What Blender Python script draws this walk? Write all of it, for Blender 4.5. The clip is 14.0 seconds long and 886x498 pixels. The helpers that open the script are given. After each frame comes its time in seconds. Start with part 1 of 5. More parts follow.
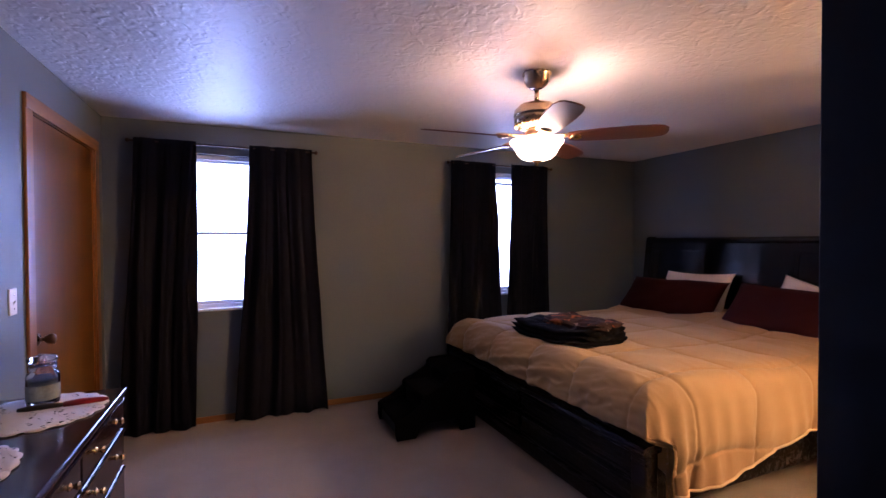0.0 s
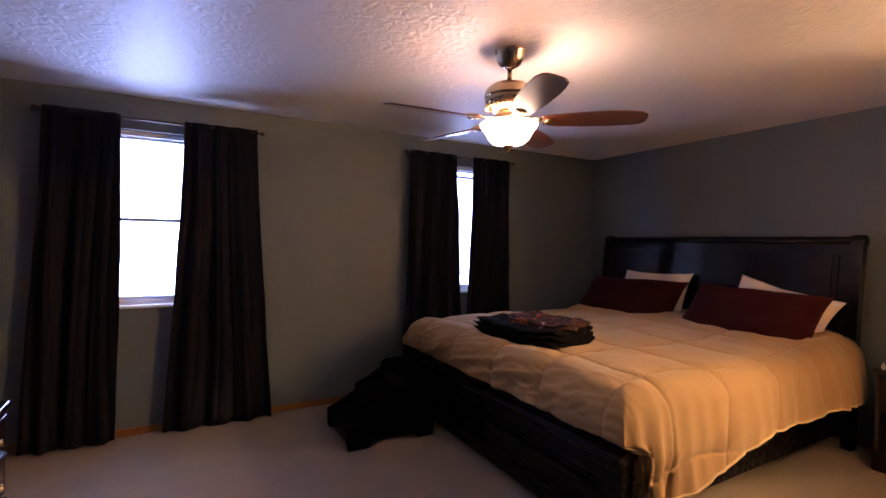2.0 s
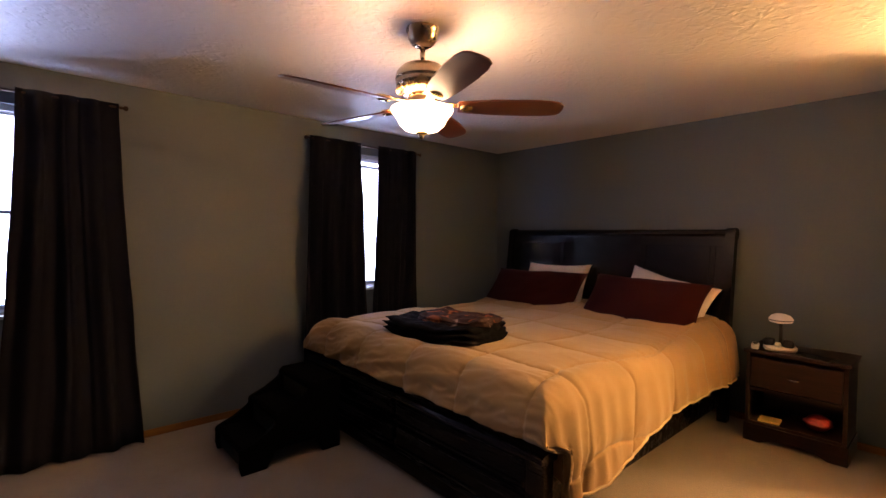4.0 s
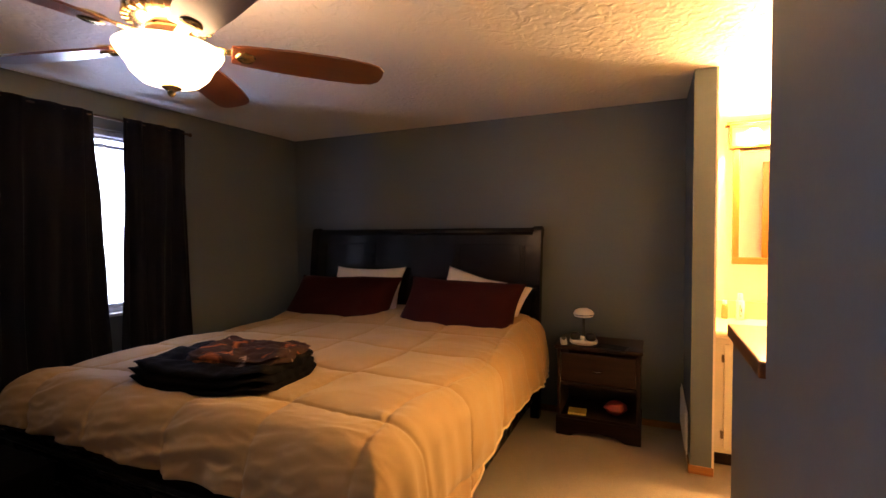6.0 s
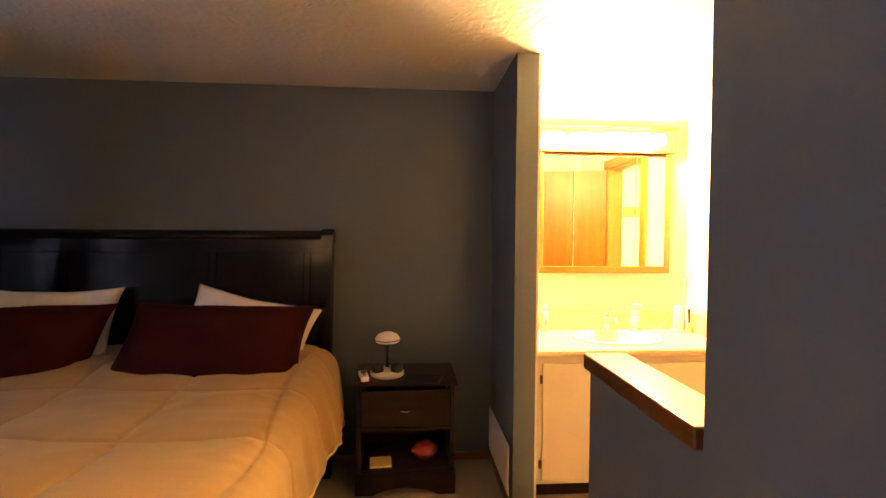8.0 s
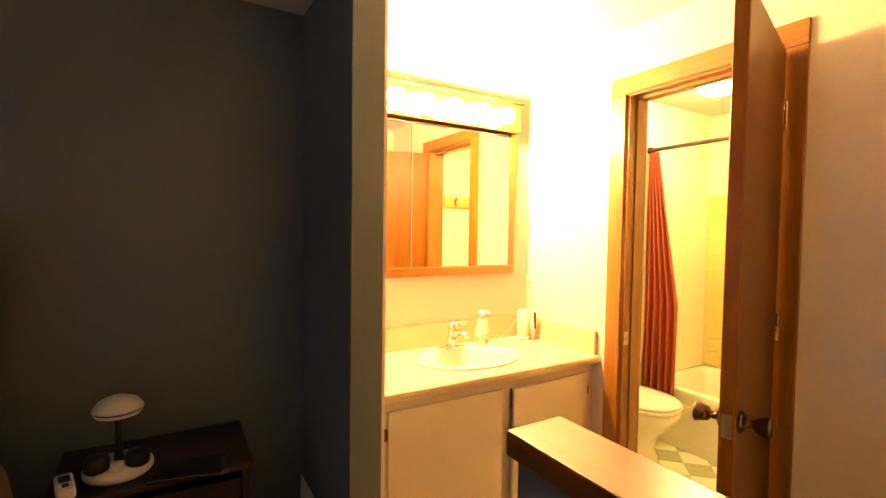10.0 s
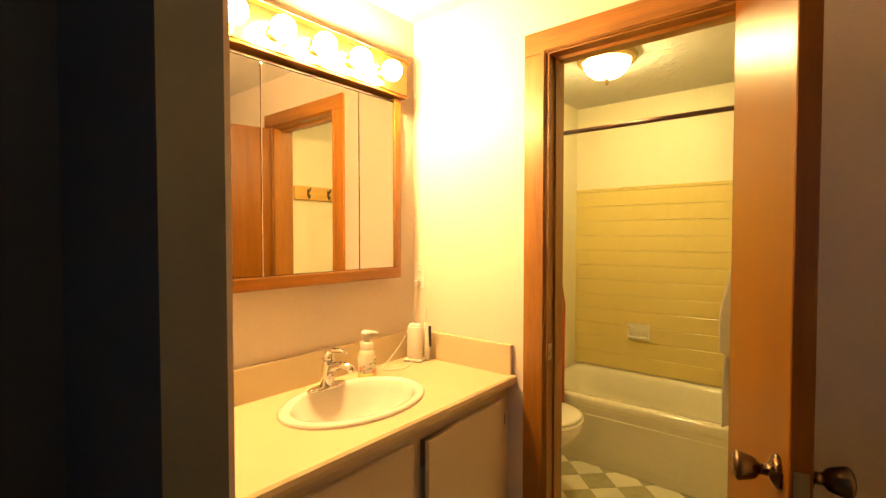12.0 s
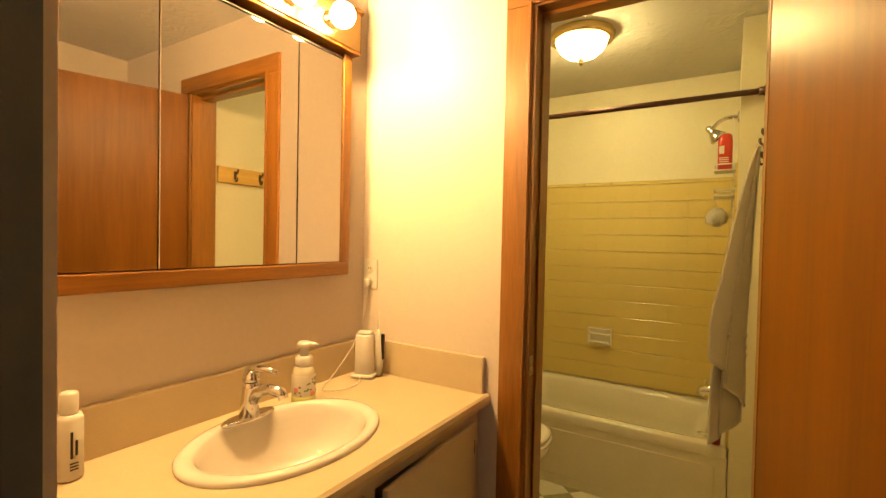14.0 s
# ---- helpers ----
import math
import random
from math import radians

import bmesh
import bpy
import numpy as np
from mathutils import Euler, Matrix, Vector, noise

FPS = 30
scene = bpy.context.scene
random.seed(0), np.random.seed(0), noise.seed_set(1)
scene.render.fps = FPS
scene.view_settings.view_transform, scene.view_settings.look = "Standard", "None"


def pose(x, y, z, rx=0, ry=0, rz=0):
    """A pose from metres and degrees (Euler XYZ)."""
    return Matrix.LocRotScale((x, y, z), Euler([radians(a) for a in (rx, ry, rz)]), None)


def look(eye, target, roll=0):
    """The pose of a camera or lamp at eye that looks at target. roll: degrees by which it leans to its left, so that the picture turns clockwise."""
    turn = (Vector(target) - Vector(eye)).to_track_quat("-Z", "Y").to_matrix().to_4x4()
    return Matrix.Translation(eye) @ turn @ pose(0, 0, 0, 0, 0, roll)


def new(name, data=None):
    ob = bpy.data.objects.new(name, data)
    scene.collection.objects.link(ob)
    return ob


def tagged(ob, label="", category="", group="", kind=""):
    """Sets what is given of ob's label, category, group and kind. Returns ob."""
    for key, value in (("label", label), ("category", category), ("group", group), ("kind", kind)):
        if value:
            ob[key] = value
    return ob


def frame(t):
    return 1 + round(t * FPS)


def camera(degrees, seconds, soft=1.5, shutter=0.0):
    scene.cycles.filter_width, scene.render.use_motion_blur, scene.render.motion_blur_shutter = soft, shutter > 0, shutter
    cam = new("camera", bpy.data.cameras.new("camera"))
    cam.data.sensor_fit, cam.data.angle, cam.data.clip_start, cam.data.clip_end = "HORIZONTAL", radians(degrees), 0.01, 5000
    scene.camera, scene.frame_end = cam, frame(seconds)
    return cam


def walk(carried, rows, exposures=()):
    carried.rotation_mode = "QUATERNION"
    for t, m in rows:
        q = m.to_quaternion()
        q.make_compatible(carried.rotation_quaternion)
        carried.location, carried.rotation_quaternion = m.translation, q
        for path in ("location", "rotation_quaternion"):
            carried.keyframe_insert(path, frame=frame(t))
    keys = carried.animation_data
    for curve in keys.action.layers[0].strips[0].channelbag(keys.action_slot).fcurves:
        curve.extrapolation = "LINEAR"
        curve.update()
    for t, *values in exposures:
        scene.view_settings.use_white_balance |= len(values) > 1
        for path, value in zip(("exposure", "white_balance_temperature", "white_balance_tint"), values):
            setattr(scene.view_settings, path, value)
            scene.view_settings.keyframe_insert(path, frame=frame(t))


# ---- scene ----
cam = camera(87.6, 14.0)
PATH = [
    (0, (0.319, 0.51, 1.407), (1.115, 2.345, 1.373), -0.2),
    (0.5, (0.331, 0.601, 1.387), (1.19, 2.407, 1.367), 0.2),
    (1, (0.334, 0.671, 1.377), (1.247, 2.45, 1.355), 0.7),
    (1.5, (0.346, 0.723, 1.366), (1.287, 2.488, 1.338), 1.0),
    (2, (0.371, 0.746, 1.357), (1.351, 2.489, 1.325), 0.9),
    (4.5, (0.492, 1.013, 1.376), (1.95, 2.379, 1.305), 0.5),
    (5, (0.593, 1.1, 1.387), (2.188, 2.303, 1.303), 0.3),
    (5.5, (0.716, 1.21, 1.399), (2.436, 2.227, 1.312), -0.1),
    (6, (0.85, 1.312, 1.404), (2.673, 2.131, 1.332), -0.4),
    (6.5, (1.003, 1.436, 1.404), (2.911, 2.032, 1.348), -0.3),
    (7, (1.18, 1.527, 1.395), (3.148, 1.882, 1.349), -0.2),
    (7.5, (1.376, 1.585, 1.391), (3.374, 1.681, 1.346), -0.0),
    (8, (1.582, 1.621, 1.408), (3.575, 1.471, 1.353), 0.4),
    (8.5, (1.789, 1.622, 1.412), (3.751, 1.239, 1.354), 0.8),
    (8.7, (1.876, 1.636, 1.417), (3.813, 1.150, 1.352), 0.95),
    (11, (2.768, 1.51, 1.381), (4.27, 0.19, 1.313), 0.3),
    (11.5, (2.902, 1.451, 1.367), (4.278, 0.001, 1.305), 0.2),
    (12, (3.012, 1.378, 1.357), (4.277, -0.17, 1.301), 0.0),
    (12.5, (3.102, 1.316, 1.353), (4.335, -0.258, 1.296), 0.2),
    (13, (3.174, 1.269, 1.341), (4.366, -0.336, 1.298), 0.4),
    (13.5, (3.234, 1.207, 1.329), (4.366, -0.442, 1.289), 0.8),
    (14, (3.271, 1.159, 1.313), (4.326, -0.539, 1.268), 1.2),
]
walk(cam, [(t, look(eye, target, roll)) for t, eye, target, roll in PATH],
     [(0.0, 0.0, 5200, 41), (2.0, 0.0, 5500, 36), (5.0, 0.05, 6600, 27), (8.5, 0.12, 6700, 17), (11.0, -1.6, 6700, 13), (12.5, -2.2, 6550, 13), (14.0, -2.6, 6350, 12)])

# ---- world and lights ----
world = bpy.data.worlds.new("sky")
scene.world = world
world.use_nodes = True
wn = world.node_tree.nodes
sky = wn.new("ShaderNodeTexSky")
sky.sky_type = "NISHITA"
sky.sun_disc = False
sky.sun_elevation = radians(30)
sky.sun_rotation = radians(200)
wn["Background"].inputs["Strength"].default_value = 0.08
world.node_tree.links.new(sky.outputs[0], wn["Background"].inputs["Color"])


def lamp(name, kind, at, power, color, **more):
    data = bpy.data.lights.new(name, kind)
    data.energy, data.color = power, color
    ob = new(name, data)
    ob.matrix_basis = at
    if kind == "AREA":
        data.shape, data.size, data.size_y = "RECTANGLE", more["sx"], more["sy"]
    else:
        data.shadow_soft_size = more.get("radius", 0.05)
    return ob


DAY = (0.46, 0.62, 1.0)
FAN_X, FAN_Y = 1.785, 2.610
lamp("daylight_west", "AREA", pose(0.28, 4.80, 1.49, -90, 0, 0), 42, DAY, sx=0.8, sy=1.2)
lamp("daylight_east", "AREA", pose(2.70, 4.80, 1.49, -90, 0, 0), 42, DAY, sx=0.8, sy=1.2)
for turn, power in ((-8, 18), (139, 8), (250, 6)):
    lamp("fan_bulb", "POINT", pose(FAN_X + 0.10 * math.cos(radians(turn)), FAN_Y + 0.10 * math.sin(radians(turn)), 1.932), power, (1.0, 0.70, 0.38), radius=0.03)

# ---- materials ----
def nodes_of(name):
    m = bpy.data.materials.new(name)
    m.use_nodes = True
    return m, m.node_tree.nodes, m.node_tree.links, m.node_tree.nodes["Principled BSDF"]


def mat(name, color, rough=0.6, var=0.12, scale=6.0, fine=120.0, bump=0.0, bump_scale=150.0, metal=0.0, stretch=(1, 1, 1),
        coat=0.0, second=None, spec=0.5, dist=0.002, piece=0.0, sheen=0.0):
    """A surface with broad stains, fine grain, uneven gloss and fine relief."""
    m, n, l, b = nodes_of(name)
    tc = n.new("ShaderNodeTexCoord")
    mp = n.new("ShaderNodeMapping")
    mp.inputs["Scale"].default_value = stretch
    l.new(tc.outputs["Object"], mp.inputs["Vector"])
    big, small = n.new("ShaderNodeTexNoise"), n.new("ShaderNodeTexNoise")
    big.inputs["Scale"].default_value, big.inputs["Detail"].default_value = scale, 4
    small.inputs["Scale"].default_value, small.inputs["Detail"].default_value = fine, 3
    for q in (big, small):
        l.new(mp.outputs[0], q.inputs["Vector"])
    add = n.new("ShaderNodeMath")
    add.operation = "ADD"
    l.new(big.outputs[0], add.inputs[0])
    l.new(small.outputs[0], add.inputs[1])
    half = n.new("ShaderNodeMath")
    half.operation = "MULTIPLY"
    half.inputs[1].default_value = 0.5
    l.new(add.outputs[0], half.inputs[0])
    ramp = n.new("ShaderNodeValToRGB")
    dark = second or tuple(c * (1 - var) for c in color)
    lite = tuple(min(1, c * (1 + var)) for c in color)
    ramp.color_ramp.elements[0].position, ramp.color_ramp.elements[1].position = 0.32, 0.68
    ramp.color_ramp.elements[0].color = (*dark, 1)
    ramp.color_ramp.elements[1].color = (*lite, 1)
    l.new(half.outputs[0], ramp.inputs[0])
    out = ramp.outputs[0]
    if piece:
        info = n.new("ShaderNodeObjectInfo")
        hsv = n.new("ShaderNodeHueSaturation")
        rng = n.new("ShaderNodeMapRange")
        rng.inputs["To Min"].default_value, rng.inputs["To Max"].default_value = 1 - piece, 1 + piece
        l.new(info.outputs["Random"], rng.inputs["Value"])
        l.new(rng.outputs[0], hsv.inputs["Value"])
        l.new(out, hsv.inputs["Color"])
        out = hsv.outputs[0]
    l.new(out, b.inputs["Base Color"])
    rr = n.new("ShaderNodeMapRange")
    rr.inputs["To Min"].default_value, rr.inputs["To Max"].default_value = max(0.02, rough * 0.85), min(1, rough * 1.15)
    l.new(big.outputs[0], rr.inputs["Value"])
    l.new(rr.outputs[0], b.inputs["Roughness"])
    b.inputs["Metallic"].default_value = metal
    b.inputs["Specular IOR Level"].default_value = spec
    b.inputs["Coat Weight"].default_value = coat
    b.inputs["Coat Roughness"].default_value = 0.15
    b.inputs["Sheen Weight"].default_value = sheen
    if bump:
        bt = n.new("ShaderNodeTexNoise")
        bt.inputs["Scale"].default_value, bt.inputs["Detail"].default_value = bump_scale, 3
        l.new(mp.outputs[0], bt.inputs["Vector"])
        bn = n.new("ShaderNodeBump")
        bn.inputs["Strength"].default_value, bn.inputs["Distance"].default_value = bump, dist
        l.new(bt.outputs[0], bn.inputs["Height"])
        l.new(bn.outputs[0], b.inputs["Normal"])
    return m


def wood(name, dark, lite, rough=0.4, axis="Z", coat=0.0, scale=1.0, spec=0.5, coat_rough=0.2, bump=0.12):
    """Stained wood whose grain runs along one axis of the object."""
    m, n, l, b = nodes_of(name)
    tc = n.new("ShaderNodeTexCoord")
    mp = n.new("ShaderNodeMapping")
    mp.inputs["Scale"].default_value = {"X": (1.2, 22, 22), "Y": (22, 1.2, 22), "Z": (22, 22, 1.2)}[axis]
    l.new(tc.outputs["Object"], mp.inputs["Vector"])
    a, c = n.new("ShaderNodeTexNoise"), n.new("ShaderNodeTexNoise")
    a.inputs["Scale"].default_value, a.inputs["Detail"].default_value, a.inputs["Distortion"].default_value = 1.0 * scale, 6, 0.6
    c.inputs["Scale"].default_value, c.inputs["Detail"].default_value = 9.0 * scale, 4
    l.new(mp.outputs[0], a.inputs["Vector"])
    l.new(mp.outputs[0], c.inputs["Vector"])
    mx = n.new("ShaderNodeMath")
    mx.operation = "MULTIPLY_ADD"
    mx.inputs[1].default_value = 0.35
    l.new(c.outputs[0], mx.inputs[0])
    sc = n.new("ShaderNodeMath")
    sc.operation = "MULTIPLY"
    sc.inputs[1].default_value = 0.65
    l.new(a.outputs[0], sc.inputs[0])
    l.new(sc.outputs[0], mx.inputs[2])
    ramp = n.new("ShaderNodeValToRGB")
    ramp.color_ramp.elements[0].position, ramp.color_ramp.elements[1].position = 0.34, 0.66
    ramp.color_ramp.elements[0].color = (*dark, 1)
    ramp.color_ramp.elements[1].color = (*lite, 1)
    l.new(mx.outputs[0], ramp.inputs[0])
    l.new(ramp.outputs[0], b.inputs["Base Color"])
    rr = n.new("ShaderNodeMapRange")
    rr.inputs["To Min"].default_value, rr.inputs["To Max"].default_value = rough * 0.8, rough * 1.25
    l.new(mx.outputs[0], rr.inputs["Value"])
    l.new(rr.outputs[0], b.inputs["Roughness"])
    b.inputs["Coat Weight"].default_value, b.inputs["Coat Roughness"].default_value = coat, coat_rough
    b.inputs["Specular IOR Level"].default_value = spec
    bn = n.new("ShaderNodeBump")
    bn.inputs["Strength"].default_value, bn.inputs["Distance"].default_value = bump, 0.001
    l.new(mx.outputs[0], bn.inputs["Height"])
    l.new(bn.outputs[0], b.inputs["Normal"])
    return m


def glow(name, color, strength):
    m, n, l, b = nodes_of(name)
    b.inputs["Base Color"].default_value = (*color, 1)
    b.inputs["Emission Color"].default_value = (*color, 1)
    b.inputs["Emission Strength"].default_value = strength
    b.inputs["Roughness"].default_value = 0.3
    return m


def plaster(name, color, amount, size, rough=0.7):
    """Knockdown ceiling: short brushed ridges pressed into white plaster."""
    m, n, l, b = nodes_of(name)
    tc = n.new("ShaderNodeTexCoord")
    warp = n.new("ShaderNodeTexNoise")
    warp.inputs["Scale"].default_value, warp.inputs["Detail"].default_value = size * 0.45, 2
    l.new(tc.outputs["Object"], warp.inputs["Vector"])
    mixv = n.new("ShaderNodeVectorMath")
    mixv.operation = "MULTIPLY_ADD"
    mixv.inputs[1].default_value = (0.12, 0.12, 0.0)
    l.new(warp.outputs["Color"], mixv.inputs[0])
    l.new(tc.outputs["Object"], mixv.inputs[2])
    vor = n.new("ShaderNodeTexVoronoi")
    vor.feature = "SMOOTH_F1"
    vor.inputs["Scale"].default_value = size
    l.new(mixv.outputs[0], vor.inputs["Vector"])
    ridge = n.new("ShaderNodeTexNoise")
    ridge.noise_type = "RIDGED_MULTIFRACTAL"
    ridge.inputs["Scale"].default_value, ridge.inputs["Detail"].default_value = size * 1.1, 3
    l.new(mixv.outputs[0], ridge.inputs["Vector"])
    mul = n.new("ShaderNodeMath")
    mul.operation = "ADD"
    l.new(vor.outputs["Distance"], mul.inputs[0])
    l.new(ridge.outputs[0], mul.inputs[1])
    bn = n.new("ShaderNodeBump")
    bn.inputs["Strength"].default_value, bn.inputs["Distance"].default_value = amount, 0.006
    l.new(mul.outputs[0], bn.inputs["Height"])
    l.new(bn.outputs[0], b.inputs["Normal"])
    stain = n.new("ShaderNodeTexNoise")
    stain.inputs["Scale"].default_value = 1.3
    l.new(tc.outputs["Object"], stain.inputs["Vector"])
    ramp = n.new("ShaderNodeValToRGB")
    ramp.color_ramp.elements[0].color = (*(c * 0.9 for c in color), 1)
    ramp.color_ramp.elements[1].color = (*color, 1)
    l.new(stain.outputs[0], ramp.inputs[0])
    l.new(ramp.outputs[0], b.inputs["Base Color"])
    b.inputs["Roughness"].default_value = rough
    return m


def glass(name, color=(1, 1, 1), rough=0.0):
    m, n, l, b = nodes_of(name)
    b.inputs["Base Color"].default_value = (*color, 1)
    b.inputs["Transmission Weight"].default_value = 1.0
    b.inputs["Roughness"].default_value = rough
    b.inputs["IOR"].default_value = 1.45
    return m


M_WALL = mat("blue_grey_paint", (0.101, 0.123, 0.139), 0.55, 0.05, 2.0, 60, 0.25, 220, dist=0.001)
M_WHITEWALL = mat("off_white_paint", (0.78, 0.70, 0.62), 0.5, 0.03, 2.0, 60, 0.25, 200, dist=0.001)
M_BATHWALL = mat("cream_bath_paint", (0.78, 0.73, 0.54), 0.45, 0.03, 2.0, 60, 0.2, 200, dist=0.001)
M_CEIL = plaster("knockdown_plaster", (0.70, 0.68, 0.66), 0.6, 27.0, 0.52)
M_CARPET = mat("beige_carpet", (0.262, 0.202, 0.145), 0.95, 0.16, 5.0, 260, 0.9, 420, dist=0.006, spec=0.1, sheen=0.3)
M_TRIM = wood("honey_oak_trim", (0.15, 0.056, 0.005), (0.29, 0.118, 0.013), 0.38, "Z", 0.2)
M_TRIMX = wood("honey_oak_trim_long", (0.15, 0.056, 0.005), (0.29, 0.118, 0.013), 0.38, "X", 0.2)
M_CAP = wood("stained_oak_cap", (0.085, 0.028, 0.005), (0.17, 0.062, 0.011), 0.35, "X", 0.3)
M_TRIMY = wood("honey_oak_trim_deep", (0.15, 0.056, 0.005), (0.29, 0.118, 0.013), 0.38, "Y", 0.2)
M_DOOR = wood("amber_veneer", (0.112, 0.039, 0.001), (0.180, 0.065, 0.002), 0.36, "Z", 0.0, 0.5, 0.2, 0.25, 0.03)
M_BLACKWOOD = wood("espresso_wood", (0.003, 0.002, 0.002), (0.007, 0.0045, 0.0045), 0.26, "Y", 0.0, 1.4, 0.2, 0.2, 0.012)
M_HEADWOOD = wood("polished_espresso_wood", (0.003, 0.002, 0.002), (0.007, 0.0045, 0.0045), 0.22, "Y", 0.0, 1.4, 0.34, 0.2, 0.01)
M_NIGHTWOOD = wood("dark_walnut", (0.012, 0.005, 0.004), (0.032, 0.013, 0.008), 0.38, "Y", 0.0, 1.4, 0.25, 0.2, 0.02)
M_CURTAIN = mat("black_curtain_cloth", (0.005, 0.005, 0.009), 0.9, 0.25, 12, 300, 0.35, 500, spec=0.12)
M_LINEN = mat("beige_comforter_cloth", (0.335, 0.210, 0.084), 0.85, 0.05, 5, 300, 0.25, 600, sheen=0.2, spec=0.2)
M_RED = mat("burgundy_pillow_cloth", (0.028, 0.0024, 0.0018), 0.9, 0.15, 6, 300, 0.25, 500, spec=0.15)
M_WHITECLOTH = mat("white_pillow_cloth", (0.72, 0.68, 0.66), 0.9, 0.05, 6, 300, 0.2, 500, spec=0.2)
M_BLACKCLOTH = mat("black_folded_cloth", (0.003, 0.0026, 0.003), 0.9, 0.2, 8, 300, 0.3, 400, spec=0.05)
M_CARPETBLACK = mat("black_step_carpet", (0.003, 0.0027, 0.0027), 0.95, 0.3, 8, 300, 0.8, 300, spec=0.05)
M_BRASS = mat("antique_brass", (0.50, 0.39, 0.27), 0.27, 0.08, 8, 100, metal=1.0)
M_GOLD = mat("polished_brass", (0.74, 0.56, 0.28), 0.26, 0.06, 8, 100, metal=1.0)
M_CHROME = mat("chrome", (0.78, 0.77, 0.75), 0.07, 0.03, 8, 60, metal=1.0)
M_DARKMETAL = mat("dark_bronze_metal", (0.07, 0.05, 0.04), 0.35, 0.2, 8, 100, metal=1.0)
M_WHITEPLASTIC = mat("white_plastic", (0.74, 0.72, 0.68), 0.35, 0.03, 8, 100)
M_PIPING = mat("cream_hem_cord", (0.52, 0.38, 0.22), 0.85, 0.05, 8, 200)
M_BLACKPLASTIC = mat("black_plastic", (0.008, 0.0075, 0.0075), 0.4, 0.1, 8, 100)
M_VINYL = mat("white_window_vinyl", (0.78, 0.79, 0.82), 0.35, 0.03, 8, 100)
M_LAMINATE = mat("cream_laminate", (0.63, 0.53, 0.35), 0.32, 0.04, 14, 220, 0.05, 200)
M_CABINET = mat("cream_cabinet_paint", (0.66, 0.60, 0.47), 0.42, 0.04, 4, 120, 0.1, 160)
M_PORCELAIN = mat("white_porcelain", (0.80, 0.76, 0.70), 0.08, 0.02, 3, 40, coat=0.4)
M_TUB = mat("cream_tub_enamel", (0.74, 0.70, 0.55), 0.14, 0.03, 3, 40, coat=0.3)
M_TILE = mat("buff_tile_glaze", (0.70, 0.57, 0.20), 0.2, 0.03, 4, 60, 0.05, 40, piece=0.006)
M_GROUT = mat("pale_grout", (0.78, 0.68, 0.40), 0.8, 0.08, 20, 200, 0.3, 200)
M_MIRROR = mat("mirror_silver", (0.93, 0.93, 0.92), 0.015, 0.0, 3, 40, metal=1.0)
M_DAY = glow("overcast_daylight", (0.80, 0.90, 1.0), 4.0)
M_BOWL = glow("lit_frosted_bowl", (1.0, 0.68, 0.36), 11.0)
M_GLOBE = glow("lit_globe_bulb", (1.0, 0.59, 0.195), 1900.0)
M_DOME = glow("lit_dome_glass", (1.0, 0.74, 0.26), 550.0)
M_GLASS = glass("clear_glass")


# ---- mesh helpers ----
def finish(name, bm, material, parent=None, label="", smooth=False):
    me = bpy.data.meshes.new(name)
    bmesh.ops.recalc_face_normals(bm, faces=bm.faces)
    bm.to_mesh(me)
    bm.free()
    if smooth:
        me.polygons.foreach_set("use_smooth", [True] * len(me.polygons))
    for q in material if isinstance(material, (list, tuple)) else [material]:
        me.materials.append(q)
    ob = new(name, me)
    if parent:
        ob.parent = parent
    if label:
        tagged(ob, label)
    return ob


def part(name, bm, material, parent, label="", smooth=False):
    return finish(name, bm, material, parent, label, smooth)


def thing(name, label, category, at=(0, 0, 0), turn=0.0, group=""):
    ob = new(name)
    ob.empty_display_size = 0.1
    ob.matrix_basis = pose(*at, 0, 0, turn)
    return tagged(ob, label, category, group)


def box(x0, x1, y0, y1, z0, z1, bevel=0.0, segments=2, bm=None):
    """A box between its faces; bevelled where asked; added to bm if one is given."""
    own = bmesh.new()
    bmesh.ops.create_cube(own, size=1.0)
    for v in own.verts:
        v.co = Vector((x0 + (v.co.x + 0.5) * (x1 - x0), y0 + (v.co.y + 0.5) * (y1 - y0), z0 + (v.co.z + 0.5) * (z1 - z0)))
    if bevel:
        bmesh.ops.bevel(own, geom=own.edges[:], offset=bevel, segments=segments, profile=0.5, affect="EDGES")
    if bm is None:
        return own
    join(bm, own)
    return bm


def join(bm, other):
    me = bpy.data.meshes.new("join")
    other.to_mesh(me)
    other.free()
    bm.from_mesh(me)
    bpy.data.meshes.remove(me)
    return bm


def lathe(profile, steps=32, at=(0, 0, 0), axis="Z"):
    """A surface of revolution of (radius, height) pairs."""
    bm = bmesh.new()
    rings = []
    for r, z in profile:
        if r < 1e-5:
            rings.append([bm.verts.new((0, 0, z))])
        else:
            rings.append([bm.verts.new((r * math.cos(2 * math.pi * k / steps), r * math.sin(2 * math.pi * k / steps), z)) for k in range(steps)])
    for a, b in zip(rings, rings[1:]):
        for k in range(steps):
            q = (k + 1) % steps
            if len(a) == 1 and len(b) > 1:
                bm.faces.new((a[0], b[k], b[q]))
            elif len(b) == 1 and len(a) > 1:
                bm.faces.new((a[k], b[0], a[q]))
            elif len(a) > 1:
                bm.faces.new((a[k], b[k], b[q], a[q]))
    if axis == "X":
        bmesh.ops.rotate(bm, verts=bm.verts, matrix=Matrix.Rotation(radians(90), 3, "Y"))
    if axis == "Y":
        bmesh.ops.rotate(bm, verts=bm.verts, matrix=Matrix.Rotation(radians(-90), 3, "X"))
    bmesh.ops.translate(bm, verts=bm.verts, vec=at)
    return bm


